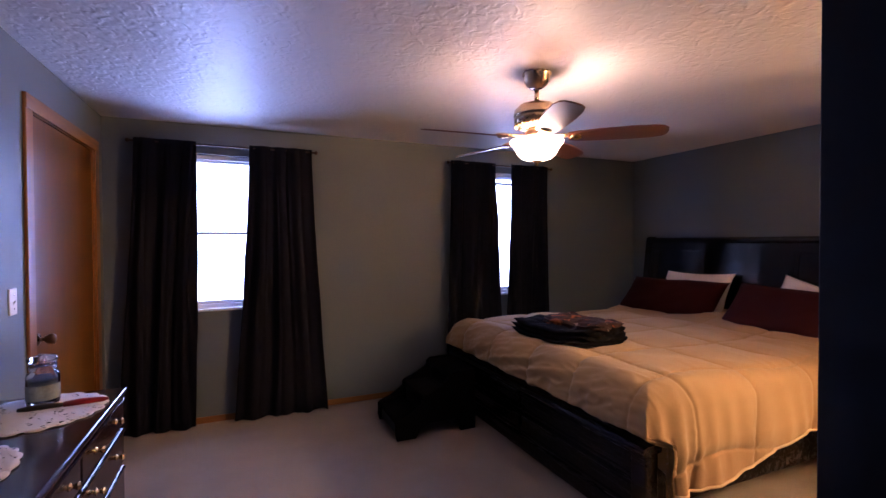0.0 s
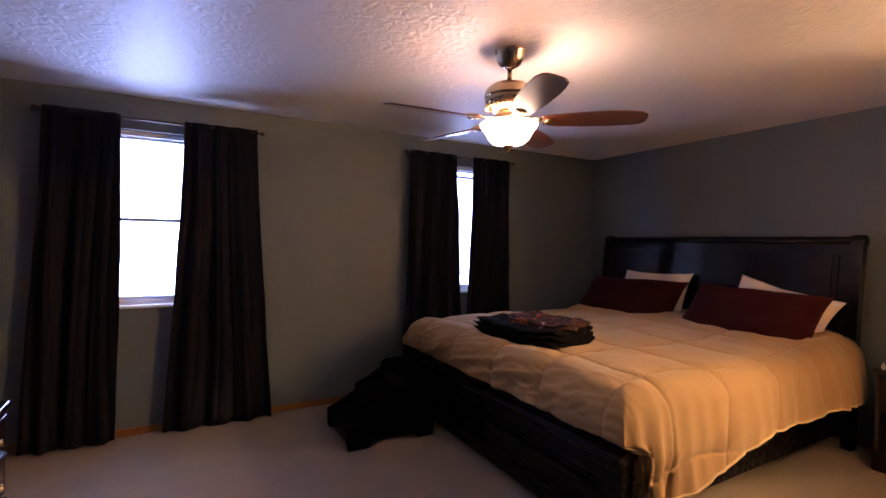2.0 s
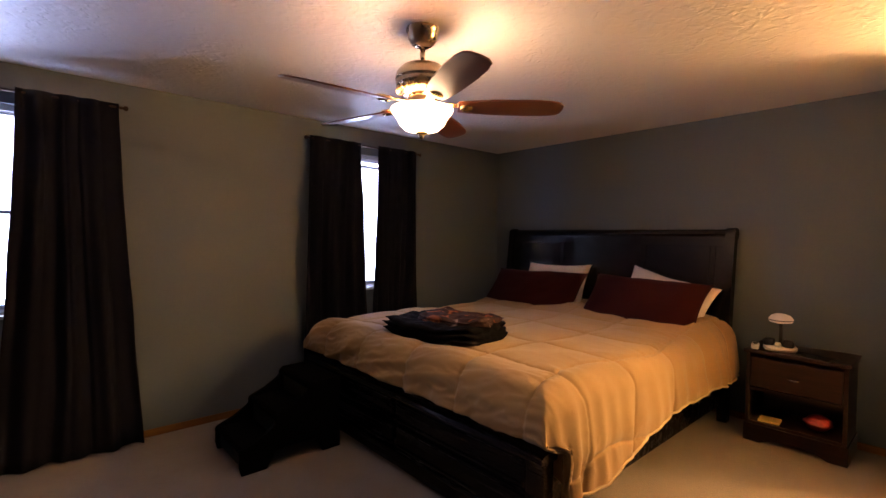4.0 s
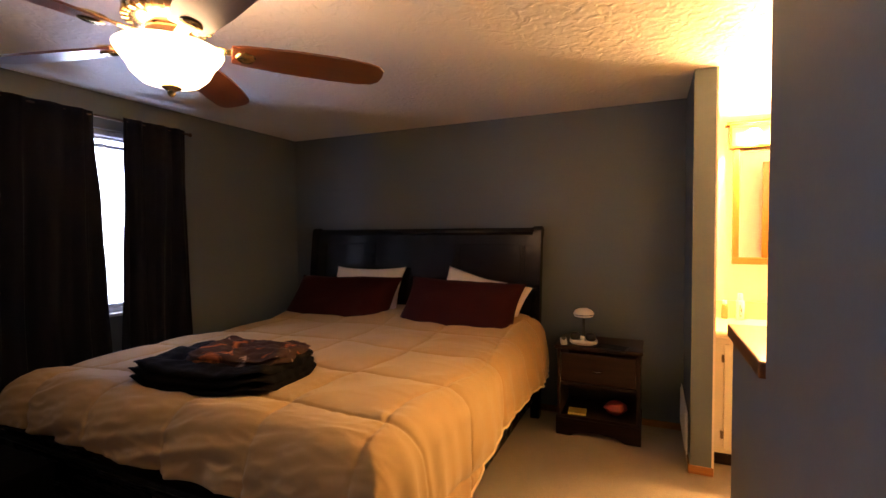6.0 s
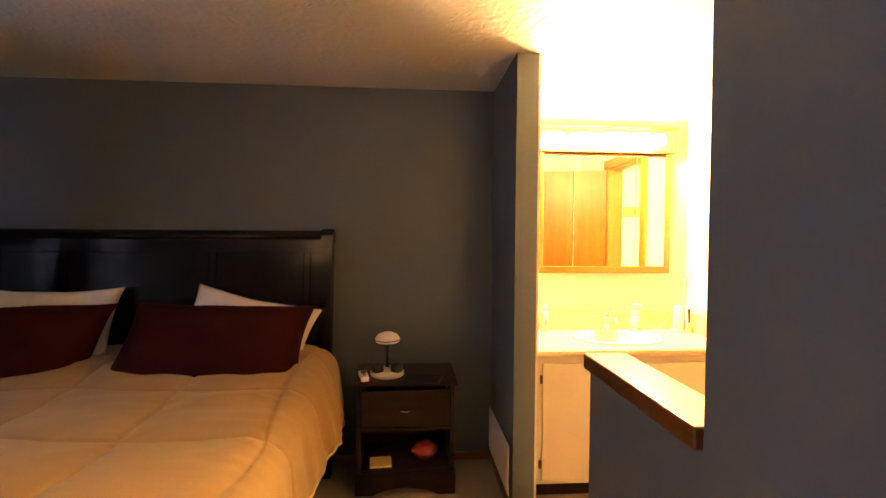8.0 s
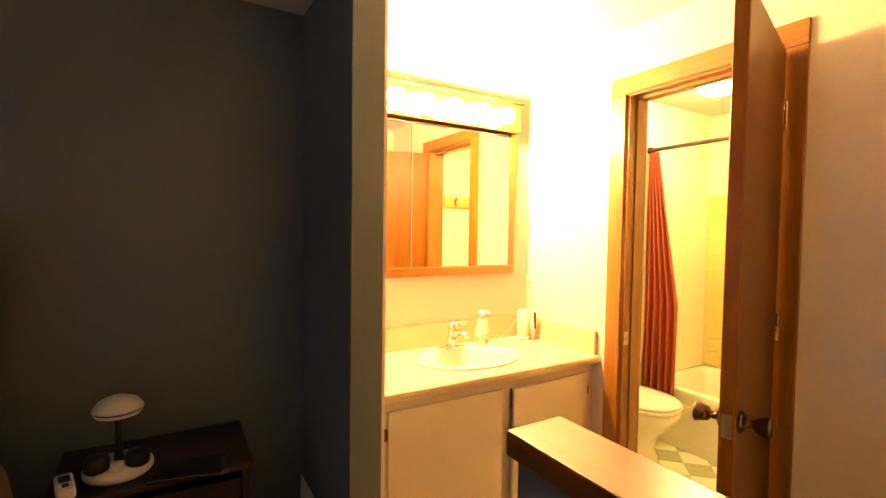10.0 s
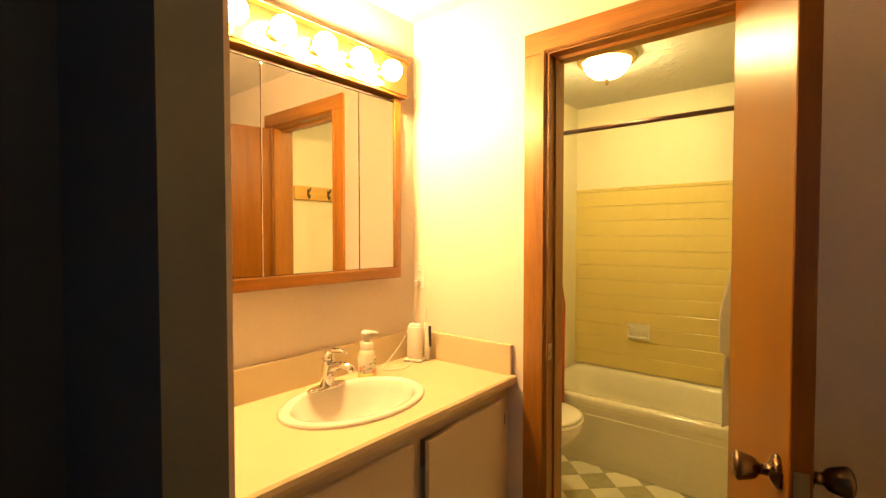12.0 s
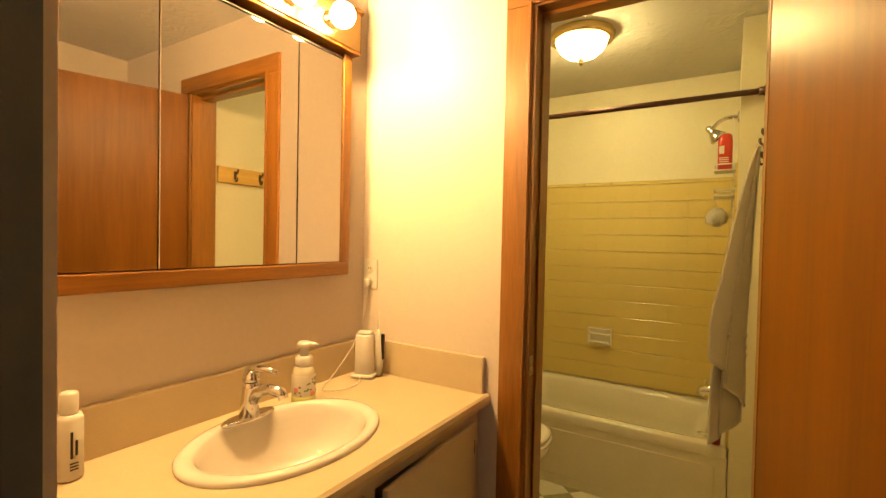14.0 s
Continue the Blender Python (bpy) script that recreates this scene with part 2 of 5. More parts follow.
def tube(points, radius, steps=10):
    """A round bar along a line of points, with closed ends; radius may be a list."""
    bm = bmesh.new()
    pts = [Vector(p) for p in points]
    rad = radius if isinstance(radius, (list, tuple)) else [radius] * len(pts)
    rings = []
    side = None
    for i, p in enumerate(pts):
        d = (pts[min(i + 1, len(pts) - 1)] - pts[max(i - 1, 0)]).normalized()
        if side is None:
            side = d.orthogonal().normalized()
        side = (side - d * side.dot(d)).normalized()
        up = d.cross(side)
        rings.append([bm.verts.new(p + (side * math.cos(2 * math.pi * k / steps) + up * math.sin(2 * math.pi * k / steps)) * rad[i]) for k in range(steps)])
    for a, b in zip(rings, rings[1:]):
        for k in range(steps):
            bm.faces.new((a[k], a[(k + 1) % steps], b[(k + 1) % steps], b[k]))
    bm.faces.new(rings[0][::-1])
    bm.faces.new(rings[-1])
    return bm


def prism(outline, depth, axis="Y", start=0.0, bevel=0.0):
    """A flat outline of (a, b) pairs pushed along an axis: X takes (y, z), Y takes (x, z), Z takes (x, y)."""
    bm = bmesh.new()
    put = {"X": lambda a, b, s: (s, a, b), "Y": lambda a, b, s: (a, s, b), "Z": lambda a, b, s: (a, b, s)}[axis]
    lo = [bm.verts.new(put(a, b, start)) for a, b in outline]
    hi = [bm.verts.new(put(a, b, start + depth)) for a, b in outline]
    n = len(outline)
    caps = [bm.faces.new(lo[::-1]), bm.faces.new(hi)]
    for k in range(n):
        bm.faces.new((lo[k], lo[(k + 1) % n], hi[(k + 1) % n], hi[k]))
    if bevel:
        bmesh.ops.bevel(bm, geom=[e for f in caps for e in f.edges], offset=bevel, segments=2, profile=0.5, affect="EDGES")
    return bm


def sheet(nu, nv, at, thick=0.0):
    """A grid of nu by nv cells whose corner (u, v) in 0..1 lies at at(u, v); thick closes it behind."""
    bm = bmesh.new()
    g = [[bm.verts.new(at(i / nu, j / nv)) for j in range(nv + 1)] for i in range(nu + 1)]
    for i in range(nu):
        for j in range(nv):
            bm.faces.new((g[i][j], g[i + 1][j], g[i + 1][j + 1], g[i][j + 1]))
    if thick:
        bm.normal_update()
        back = [[bm.verts.new(v.co - v.normal * thick) for v in row] for row in g]
        for i in range(nu):
            for j in range(nv):
                bm.faces.new((back[i][j], back[i][j + 1], back[i + 1][j + 1], back[i + 1][j]))
        for i in range(nu):
            bm.faces.new((g[i][0], back[i][0], back[i + 1][0], g[i + 1][0]))
            bm.faces.new((g[i][nv], g[i + 1][nv], back[i + 1][nv], back[i][nv]))
        for j in range(nv):
            bm.faces.new((g[0][j], g[0][j + 1], back[0][j + 1], back[0][j]))
            bm.faces.new((g[nu][j], back[nu][j], back[nu][j + 1], g[nu][j + 1]))
    return bm


def wob(x, y, z, size=1.0):
    return noise.noise(Vector((x * size, y * size, z * size)))


# ---- structure ----
H = 2.31
XE, YN, XW = 4.45, 4.52, -0.60
WINDOWS = ((-0.10, 0.66), (2.32, 3.08))
WZ0, WZ1 = 0.885, 2.085


def setting(name, bm, material, label=""):
    ob = finish(name, bm, material)
    return tagged(ob, label, name.split("_")[0], kind="structure")


bm = bmesh.new()
box(-0.74, 4.59, -0.23, 4.66, -0.12, 0.0, bm=bm)
box(-0.74, 1.31, -1.08, -0.23, -0.12, 0.0, bm=bm)
setting("floor", bm, M_CARPET, "worn beige cut-pile carpet over the whole bedroom")
setting("ceiling", box(-0.74, 4.59, -2.12, 4.66, H, H + 0.1), M_CEIL, "white ceiling with brushed knockdown plaster texture")

bm = bmesh.new()
xs = [-0.74] + [v for w in WINDOWS for v in w] + [4.59]
for a, b in ((xs[0], xs[1]), (xs[2], xs[3]), (xs[4], xs[5])):
    box(a, b, YN, YN + 0.14, 0, H, bm=bm)
for a, b in WINDOWS:
    box(a, b, YN, YN + 0.14, 0, WZ0, bm=bm)
    box(a, b, YN, YN + 0.14, WZ1, H, bm=bm)
setting("wall_north", bm, M_WALL, "blue-grey painted wall with two windows")
setting("wall_east", box(XE, XE + 0.14, 1.04, YN, 0, H), M_WALL, "blue-grey painted wall behind the headboard")
setting("wall_east_vanity", box(XE, XE + 0.14, -0.23, 1.04, 0, H), M_WHITEWALL, "off-white painted wall behind the vanity")
setting("wall_east_bath", box(XE, XE + 0.14, -2.12, -0.23, 0, H), M_BATHWALL, "cream painted bathroom wall")
bm = bmesh.new()
DY0, DY1, DZ = 3.29, 4.33, 2.04
box(XW - 0.14, XW, -1.08, DY0, 0, H, bm=bm)
box(XW - 0.14, XW, DY1, YN, 0, H, bm=bm)
box(XW - 0.14, XW, DY0, DY1, DZ, H, bm=bm)
setting("wall_west", bm, M_WALL, "blue-grey painted wall with a wooden door")
STUB = (3.835, 0.98, 1.093)
bm = box(STUB[0], XE, STUB[1] + 0.004, STUB[2], 0, H)
setting("wall_stub", bm, M_WALL, "short blue-grey wall end between bed and vanity")
setting("wall_stub_vanity", box(STUB[0] + 0.002, XE, STUB[1] - 0.008, STUB[1] + 0.004, 0, H), M_WHITEWALL, "off-white side of the short wall")
setting("wall_south", box(1.265, 2.512, 0.88, 0.99, 0, H), M_WALL, "blue-grey painted full-height wall beside the half wall")
setting("wall_half", box(2.512, 3.13, 0.88, 0.988, 0, 0.977), M_WALL, "blue-grey half wall between bedroom and vanity")
setting("wall_hall_east", box(1.17, 1.29, -1.08, 0.88, 0, H), M_WALL, "blue-grey passage wall")
setting("wall_hall_south", box(XW, 1.17, -1.08, -0.94, 0, H), M_WALL, "blue-grey passage end wall")
setting("wall_alcove_west", box(2.42, 2.512, -0.17, 0.88, 0, H), M_WHITEWALL, "off-white alcove end wall")
BX0, BX1, BZ, BWX, RWX = 3.19, 3.79, 2.03, 3.25, 3.15
bm = bmesh.new()
box(2.42, BX0, -0.29, -0.17, 0, H, bm=bm)
box(BX1, XE, -0.29, -0.17, 0, H, bm=bm)
box(BX0, BX1, -0.29, -0.17, BZ, H, bm=bm)
setting("wall_bath_door", bm, M_WHITEWALL, "off-white wall with the bathroom doorway")
setting("wall_bath_west", box(3.05, RWX, -1.268, -0.29, 0, H), M_BATHWALL, "cream painted bathroom side wall")
setting("wall_bath_shower", box(3.05, BWX, -2.12, -1.268, 0, H), M_BATHWALL, "cream painted wall behind the shower head")
setting("wall_bath_south", box(BWX, XE, -2.12, -1.99, 0, H), M_BATHWALL, "cream painted wall over the bathtub")
setting("floor_bath", box(3.06, XE, -2.12, -0.23, -0.12, -0.004), M_GROUT, "vinyl tiled bathroom floor")

# ---- trim of the setting ----
def baseboard(name, x0, x1, y0, y1, material):
    setting(name, box(x0, x1, y0, y1, 0, 0.05, 0.003, 1), material, "thin honey oak baseboard along the carpet")


setting("trim_cap", box(2.516, 3.148, 0.857, 1.008, 0.950, 1.004, 0.006), M_CAP, "honey oak cap on the half wall")
baseboard("baseboard_north", XW + 0.01, XE, YN - 0.011, YN, M_TRIMX)
baseboard("baseboard_east", XE - 0.011, XE, 1.105, YN - 0.011, M_TRIMY)
baseboard("baseboard_stub", STUB[0], XE - 0.011, STUB[2], STUB[2] + 0.011, M_TRIMX)
baseboard("baseboard_stub_end", STUB[0] - 0.011, STUB[0], STUB[1] - 0.006, STUB[2] + 0.011, M_TRIMY)
baseboard("baseboard_south", 1.265, 3.13, 0.99, 1.001, M_TRIMX)
baseboard("baseboard_half_end", 3.13, 3.141, 0.88, 1.001, M_TRIMY)
baseboard("baseboard_west", XW, XW + 0.011, -0.94, 3.215, M_TRIMY)
baseboard("baseboard_hall", 1.159, 1.17, -0.94, 0.16, M_TRIMY)


def frame_bars(x0, x1, z0, z1, y0, y1, wide, parent, material, name="window_frame"):
    """Four butted bars round an opening in a wall that runs along x."""
    for a, b, c, d in ((x0, x0 + wide, z0, z1), (x1 - wide, x1, z0, z1), (x0 + wide, x1 - wide, z0, z0 + wide), (x0 + wide, x1 - wide, z1 - wide, z1)):
        part(name, box(a, b, y0, y1, c, d, 0.003, 1), material, parent)


def window(name, x0, x1, mid, meet):
    w = thing(name, "white vinyl window full of overcast daylight", "window", (0, 0, 0))
    tagged(w, kind="structure")
    frame_bars(x0, x1, WZ0, WZ1, YN + 0.05, YN + 0.12, 0.035, w, M_VINYL)
    a, b = x0 + 0.036, x1 - 0.036
    frame_bars(a, b, WZ0 + 0.036, mid + meet, YN + 0.056, YN + 0.080, 0.024, w, M_VINYL, "sash")
    frame_bars(a, b, mid - 0.75 * meet, WZ1 - 0.036, YN + 0.086, YN + 0.110, 0.018, w, M_VINYL, "sash")
    for z0, z1, y in ((WZ0 + 0.060, mid - 0.012, YN + 0.068), (mid + 0.009, WZ1 - 0.054, YN + 0.098)):
        pane = part("pane", box(a + 0.024, b - 0.024, y - 0.002, y + 0.002, z0, z1), M_GLASS, w)
        pane.visible_shadow = False
    part("window_sill", box(x0 - 0.02, x1 + 0.02, YN - 0.02, YN + 0.05, WZ0 - 0.016, WZ0 + 0.004, 0.004), M_VINYL, w)
    part("latch", box((x0 + x1) / 2 - 0.03, (x0 + x1) / 2 + 0.03, YN + 0.046, YN + 0.056, mid - 0.004, mid + 0.012, 0.002), M_VINYL, w)


for k, (x0, x1) in enumerate(WINDOWS):
    window("window_%d" % (k + 1), x0, x1, *((1.475, 0.012), (WZ1 - 0.10, 0.010))[k])
setting("backdrop", box(-3.0, 6.0, 5.6, 5.62, -1.5, 5.0), M_DAY, "pale overcast sky beyond the windows")


# ---- curtains ----
def curtain(top, bottom, folds, seed, label, ytop=4.43, ripple=0.024):
    """A gathered rod-pocket panel from its top span to its bottom span."""
    def at(u, v):
        z = 2.158 - v * 2.138
        flare = v ** 1.3
        x0 = top[0] + (bottom[0] - top[0]) * flare
        x1 = top[1] + (bottom[1] - top[1]) * flare
        ph = u * folds * 2 * math.pi + 3.2 * wob(u * 2.2, seed, v * 0.9)
        wave = math.sin(ph) + 0.35 * math.sin(2.3 * ph + seed)
        depth = ripple * (0.35 + 0.75 * min(1, v * 2.2)) * (1 + 0.4 * wob(u * 4, seed + 3, v))
        y = ytop - 0.012 + depth * wave + 0.010 * wob(u * 9, v * 5, seed)
        if abs(z - 2.137) < 0.02:
            y = ytop + 0.012 * math.copysign(1, math.sin(ph * 2)) * 0.5 - 0.006
        x = x0 + (x1 - x0) * u + 0.006 * math.cos(ph * 1.4) + 0.006 * wob(v * 6, u * 3, seed)
        if v > 0.98:
            z = 0.012 + 0.012 * abs(wob(u * 5, seed, 0.0))
        return (x, min(y, 4.498), z)
    ob = finish("curtain", sheet(84, 40, at, 0.004), M_CURTAIN, None, "", True)
    return tagged(ob, label, "curtain", "blackout curtains at the windows")


curtain((-0.395, 0.014), (-0.515, -0.012), 3.2, 1.0, "long black blackout curtain hanging beside the daylight window")
curtain((0.368, 0.842), (0.245, 0.955), 3.6, 2.0, "long black blackout curtain with a flared hem")
curtain((2.095, 2.572), (2.035, 2.650), 3.4, 3.0, "long black blackout curtain hanging behind the bed")
curtain((2.742, 3.185), (2.655, 3.225), 3.3, 4.0, "long black blackout curtain beside the narrow window gap")


def curtain_rod(x0, x1):
    r = thing("curtain_rod", "thin dark bronze curtain rod with ball ends", "curtain rod", (0, 0, 0), 0, "curtain rods over the windows")
    part("rod", tube([(x0, 4.43, 2.137), (x1, 4.43, 2.137)], 0.008), M_DARKMETAL, r)
    for x, s in ((x0, -1), (x1, 1)):
        prof = [(0.0, -0.002), (0.010, 0.0), (0.010, 0.006), (0.006, 0.010), (0.014, 0.018), (0.017, 0.028), (0.012, 0.038), (0.0, 0.042)]
        part("finial", lathe([(a, b * s) for a, b in prof], 14, (x, 4.43, 2.137), "X"), M_DARKMETAL, r, "", True)
        part("bracket", box(x - s * 0.03 - 0.005, x - s * 0.03 + 0.005, 4.43, 4.52, 2.118, 2.128), M_DARKMETAL, r)


curtain_rod(-0.40, 0.855)
curtain_rod(2.10, 3.205)


# ---- west door and switch ----
def knob(parent, at, direction, material, taper=False):
    """A round door knob on its rose; direction is +1 or -1 along the local y axis."""
    k = part("knob", lathe([(0.0, 0.0), (0.030, 0.0), (0.031, 0.006), (0.022, 0.012), (0.011, 0.016), (0.010, 0.030), (0.018, 0.036), (0.021, 0.042)]
             + ([(0.026, 0.060), (0.027, 0.066), (0.022, 0.070), (0.0, 0.071)] if taper else [(0.027, 0.052), (0.028, 0.062), (0.022, 0.074), (0.0, 0.078)]),
             24, (0, 0, 0), "Y"), material, parent, "", True)
    k.matrix_basis = Matrix.Translation(at) @ (Matrix.Identity(4) if direction > 0 else pose(0, 0, 0, 0, 0, 180))
    return k


M_KNOB = mat("aged_bronze_knob", (0.13, 0.09, 0.055), 0.28, 0.1, 10, 100, metal=1.0)
door = thing("door_1", "closed flat amber-stained wooden door in an oak frame", "door", (0, 0, 0))
tagged(door, kind="structure")
part("slab", box(XW - 0.05, XW - 0.012, DY0 + 0.015, DY1 - 0.015, 0.01, DZ - 0.015, 0.002, 1), M_DOOR, door)
for y0, y1, z0, z1 in ((DY0 - 0.07, DY0 + 0.012, 0, DZ + 0.06), (DY1 - 0.012, DY1 + 0.07, 0, DZ + 0.06)):
    part("casing", box(XW, XW + 0.014, y0, y1, z0, z1, 0.004), M_TRIM, door)
part("casing", box(XW, XW + 0.016, DY0 - 0.069, DY1 + 0.069, DZ - 0.012, DZ + 0.061, 0.004), M_TRIMY, door)
for y0, y1 in ((DY0, DY0 + 0.014), (DY1 - 0.014, DY1)):
    part("jamb", box(XW - 0.138, XW - 0.001, y0, y1, 0, DZ), M_TRIM, door)
part("jamb", box(XW - 0.138, XW - 0.001, DY0 + 0.014, DY1 - 0.014, DZ - 0.014, DZ), M_TRIMY, door)
k = knob(door, (XW - 0.012, DY0 + 0.085, 0.93), 1, M_KNOB)
k.matrix_basis = Matrix.Translation((XW - 0.012, DY0 + 0.085, 0.93)) @ pose(0, 0, 0, 0, 0, -90)

plate = thing("light_switch", "white plastic toggle light switch on the wall", "light switch", (XW, 3.085, 1.15))
part("plate", box(0, 0.006, -0.036, 0.036, -0.058, 0.058, 0.003), M_WHITEPLASTIC, plate)
part("toggle", prism([(0.0, -0.008), (0.012, 0.006), (0.016, 0.004), (0.006, -0.012), (0.0, -0.012)], 0.01, "Y", -0.005), M_WHITEPLASTIC, plate)
for z in (-0.03, 0.03):
    part("screw", lathe([(0.0, 0.008), (0.003, 0.0075), (0.0032, 0.006)], 10, (0, 0, z), "X"), M_CHROME, plate)


# ---- bed ----
BX_FOOT, BY0, BY1 = 2.0, 2.055, 4.165
bed = thing("bed", "king-size sleigh bed in dark espresso wood with a tall headboard", "bed", (0, 0, 0))


def curved_panel(y0, y1, z0, z1, thick, cut=0.0):
    """A slice of the sleigh headboard: upright below, leaning back and rolling over on top."""
    def cx(z):
        s = max(0.0, (z - 0.55) / 0.9)
        return 4.27 + 0.09 * s ** 1.3 + cut
    front = [(cx(z0 + (z1 - z0) * k / 14), z0 + (z1 - z0) * k / 14) for k in range(15)]
    back = [(min(x + thick, 4.436), z) for x, z in reversed(front)]
    return prism(front + back, y1 - y0, "Y", y0)


def soft_panel(y0, y1, z0, z1, thick):
    """A wide headboard panel whose sides roll back softly towards the grooves."""
    def at(u, v):
        y, z = y1 + (y0 - y1) * u, z0 + (z1 - z0) * v
        lean = max(0.0, (z - 0.55) / 0.9)
        roll = max(0.0, 1 - min(y - y0, y1 - y) / 0.11) ** 2
        return (4.27 + 0.09 * lean ** 1.3 + 0.0025 * roll, y, z)
    return sheet(36, 16, at, thick)


grooves = [2.19, 2.23, 2.725, 2.765, 3.535, 3.575, 4.07, 4.11]
edges = [2.13] + grooves + [4.17]
for a, b in zip(edges, edges[1:]):
    if b - a > 0.2:
        part("headboard_panel", soft_panel(a + 0.003, b - 0.003, 0.25, 1.303, 0.04), M_HEADWOOD, bed)
    else:
        part("headboard_panel", curved_panel(a + 0.003, b - 0.003, 0.25, 1.303, 0.04), M_HEADWOOD, bed)
part("headboard_back", curved_panel(2.13, 4.17, 0.25, 1.38, 0.028, 0.014), M_HEADWOOD, bed)
part("headboard_rail", curved_panel(2.13, 4.17, 1.306, 1.385, 0.045, 0.0), M_HEADWOOD, bed)
part("headboard_top", lathe([(0.0, 2.105), (0.03, 2.108), (0.038, 2.12), (0.038, 4.185), (0.03, 4.197), (0.0, 4.20)], 22, (4.385, 0, 1.398), "Y"), M_HEADWOOD, bed, "", True)
for y0, y1 in ((2.065, 2.13), (4.17, 4.235)):
    bm = curved_panel(y0, y1, 0.0, 1.40, 0.075, -0.012)
    join(bm, lathe([(0.0, y0 - 0.004), (0.042, y0 - 0.004), (0.046, y0 + 0.004), (0.046, y1 - 0.004), (0.042, y1 + 0.004), (0.0, y1 + 0.004)], 22, (4.388, 0, 1.402), "Y"))
    part("headboard_post", bm, M_HEADWOOD, bed)
for y0, y1 in ((2.11, 2.15), (4.06, 4.10)):
    part("side_rail", box(2.06, 4.31, y0, y1, 0.12, 0.36, 0.006), M_BLACKWOOD, bed)
# footboard: two posts, a heavy cap, a base and two framed panels
for y0, y1 in ((BY0, BY0 + 0.09), (BY1 - 0.09, BY1)):
    part("footboard_post", box(BX_FOOT - 0.012, BX_FOOT + 0.07, y0, y1, 0.0, 0.43, 0.008), M_BLACKWOOD, bed)
part("footboard_cap", prism([(BX_FOOT - 0.03, 0.432), (BX_FOOT - 0.036, 0.445), (BX_FOOT - 0.03, 0.462), (BX_FOOT - 0.01, 0.470), (BX_FOOT + 0.05, 0.470),
                             (BX_FOOT + 0.075, 0.462), (BX_FOOT + 0.080, 0.445), (BX_FOOT + 0.075, 0.432)], BY1 - BY0 + 0.02, "Y", BY0 - 0.01), M_BLACKWOOD, bed)
part("footboard_base", box(BX_FOOT - 0.006, BX_FOOT + 0.06, BY0 + 0.09, BY1 - 0.09, 0.03, 0.12, 0.006), M_BLACKWOOD, bed)
part("footboard_board", box(BX_FOOT + 0.02, BX_FOOT + 0.05, BY0 + 0.09, BY1 - 0.09, 0.12, 0.432), M_BLACKWOOD, bed)
ym = (BY0 + BY1) / 2
for y0, y1 in ((BY0 + 0.10, ym - 0.02), (ym + 0.02, BY1 - 0.10)):
    for z0, z1 in ((0.135, 0.265), (0.285, 0.415)):
        dr = part("footboard_drawer", box(BX_FOOT, BX_FOOT + 0.022, y0, y1, z0, z1, 0.004), M_BLACKWOOD, bed)
        part("moulding", box(BX_FOOT - 0.008, BX_FOOT, y0 + 0.012, y1 - 0.012, z1 - 0.022, z1 - 0.010, 0.002), M_BLACKWOOD, dr)
        part("moulding", box(BX_FOOT - 0.008, BX_FOOT, y0 + 0.012, y1 - 0.012, z0 + 0.010, z0 + 0.022, 0.002), M_BLACKWOOD, dr)
mattress = finish("mattress", box(2.09, 4.255, 2.16, 4.05, 0.36, 0.655, 0.05, 4), M_WHITECLOTH, None, "", True)
tagged(mattress, "thick white mattress mostly covered by the comforter", "mattress")


def corner_path(d, radius):
    """How far out and how far down a cloth lies when d metres of it have passed the start of a rounded edge."""
    arc = radius * math.pi / 2
    if d <= 0:
        return d, 0.0
    if d < arc:
        a = d / radius
        return radius * math.sin(a), radius * (1 - math.cos(a))
    return radius, radius + d - arc


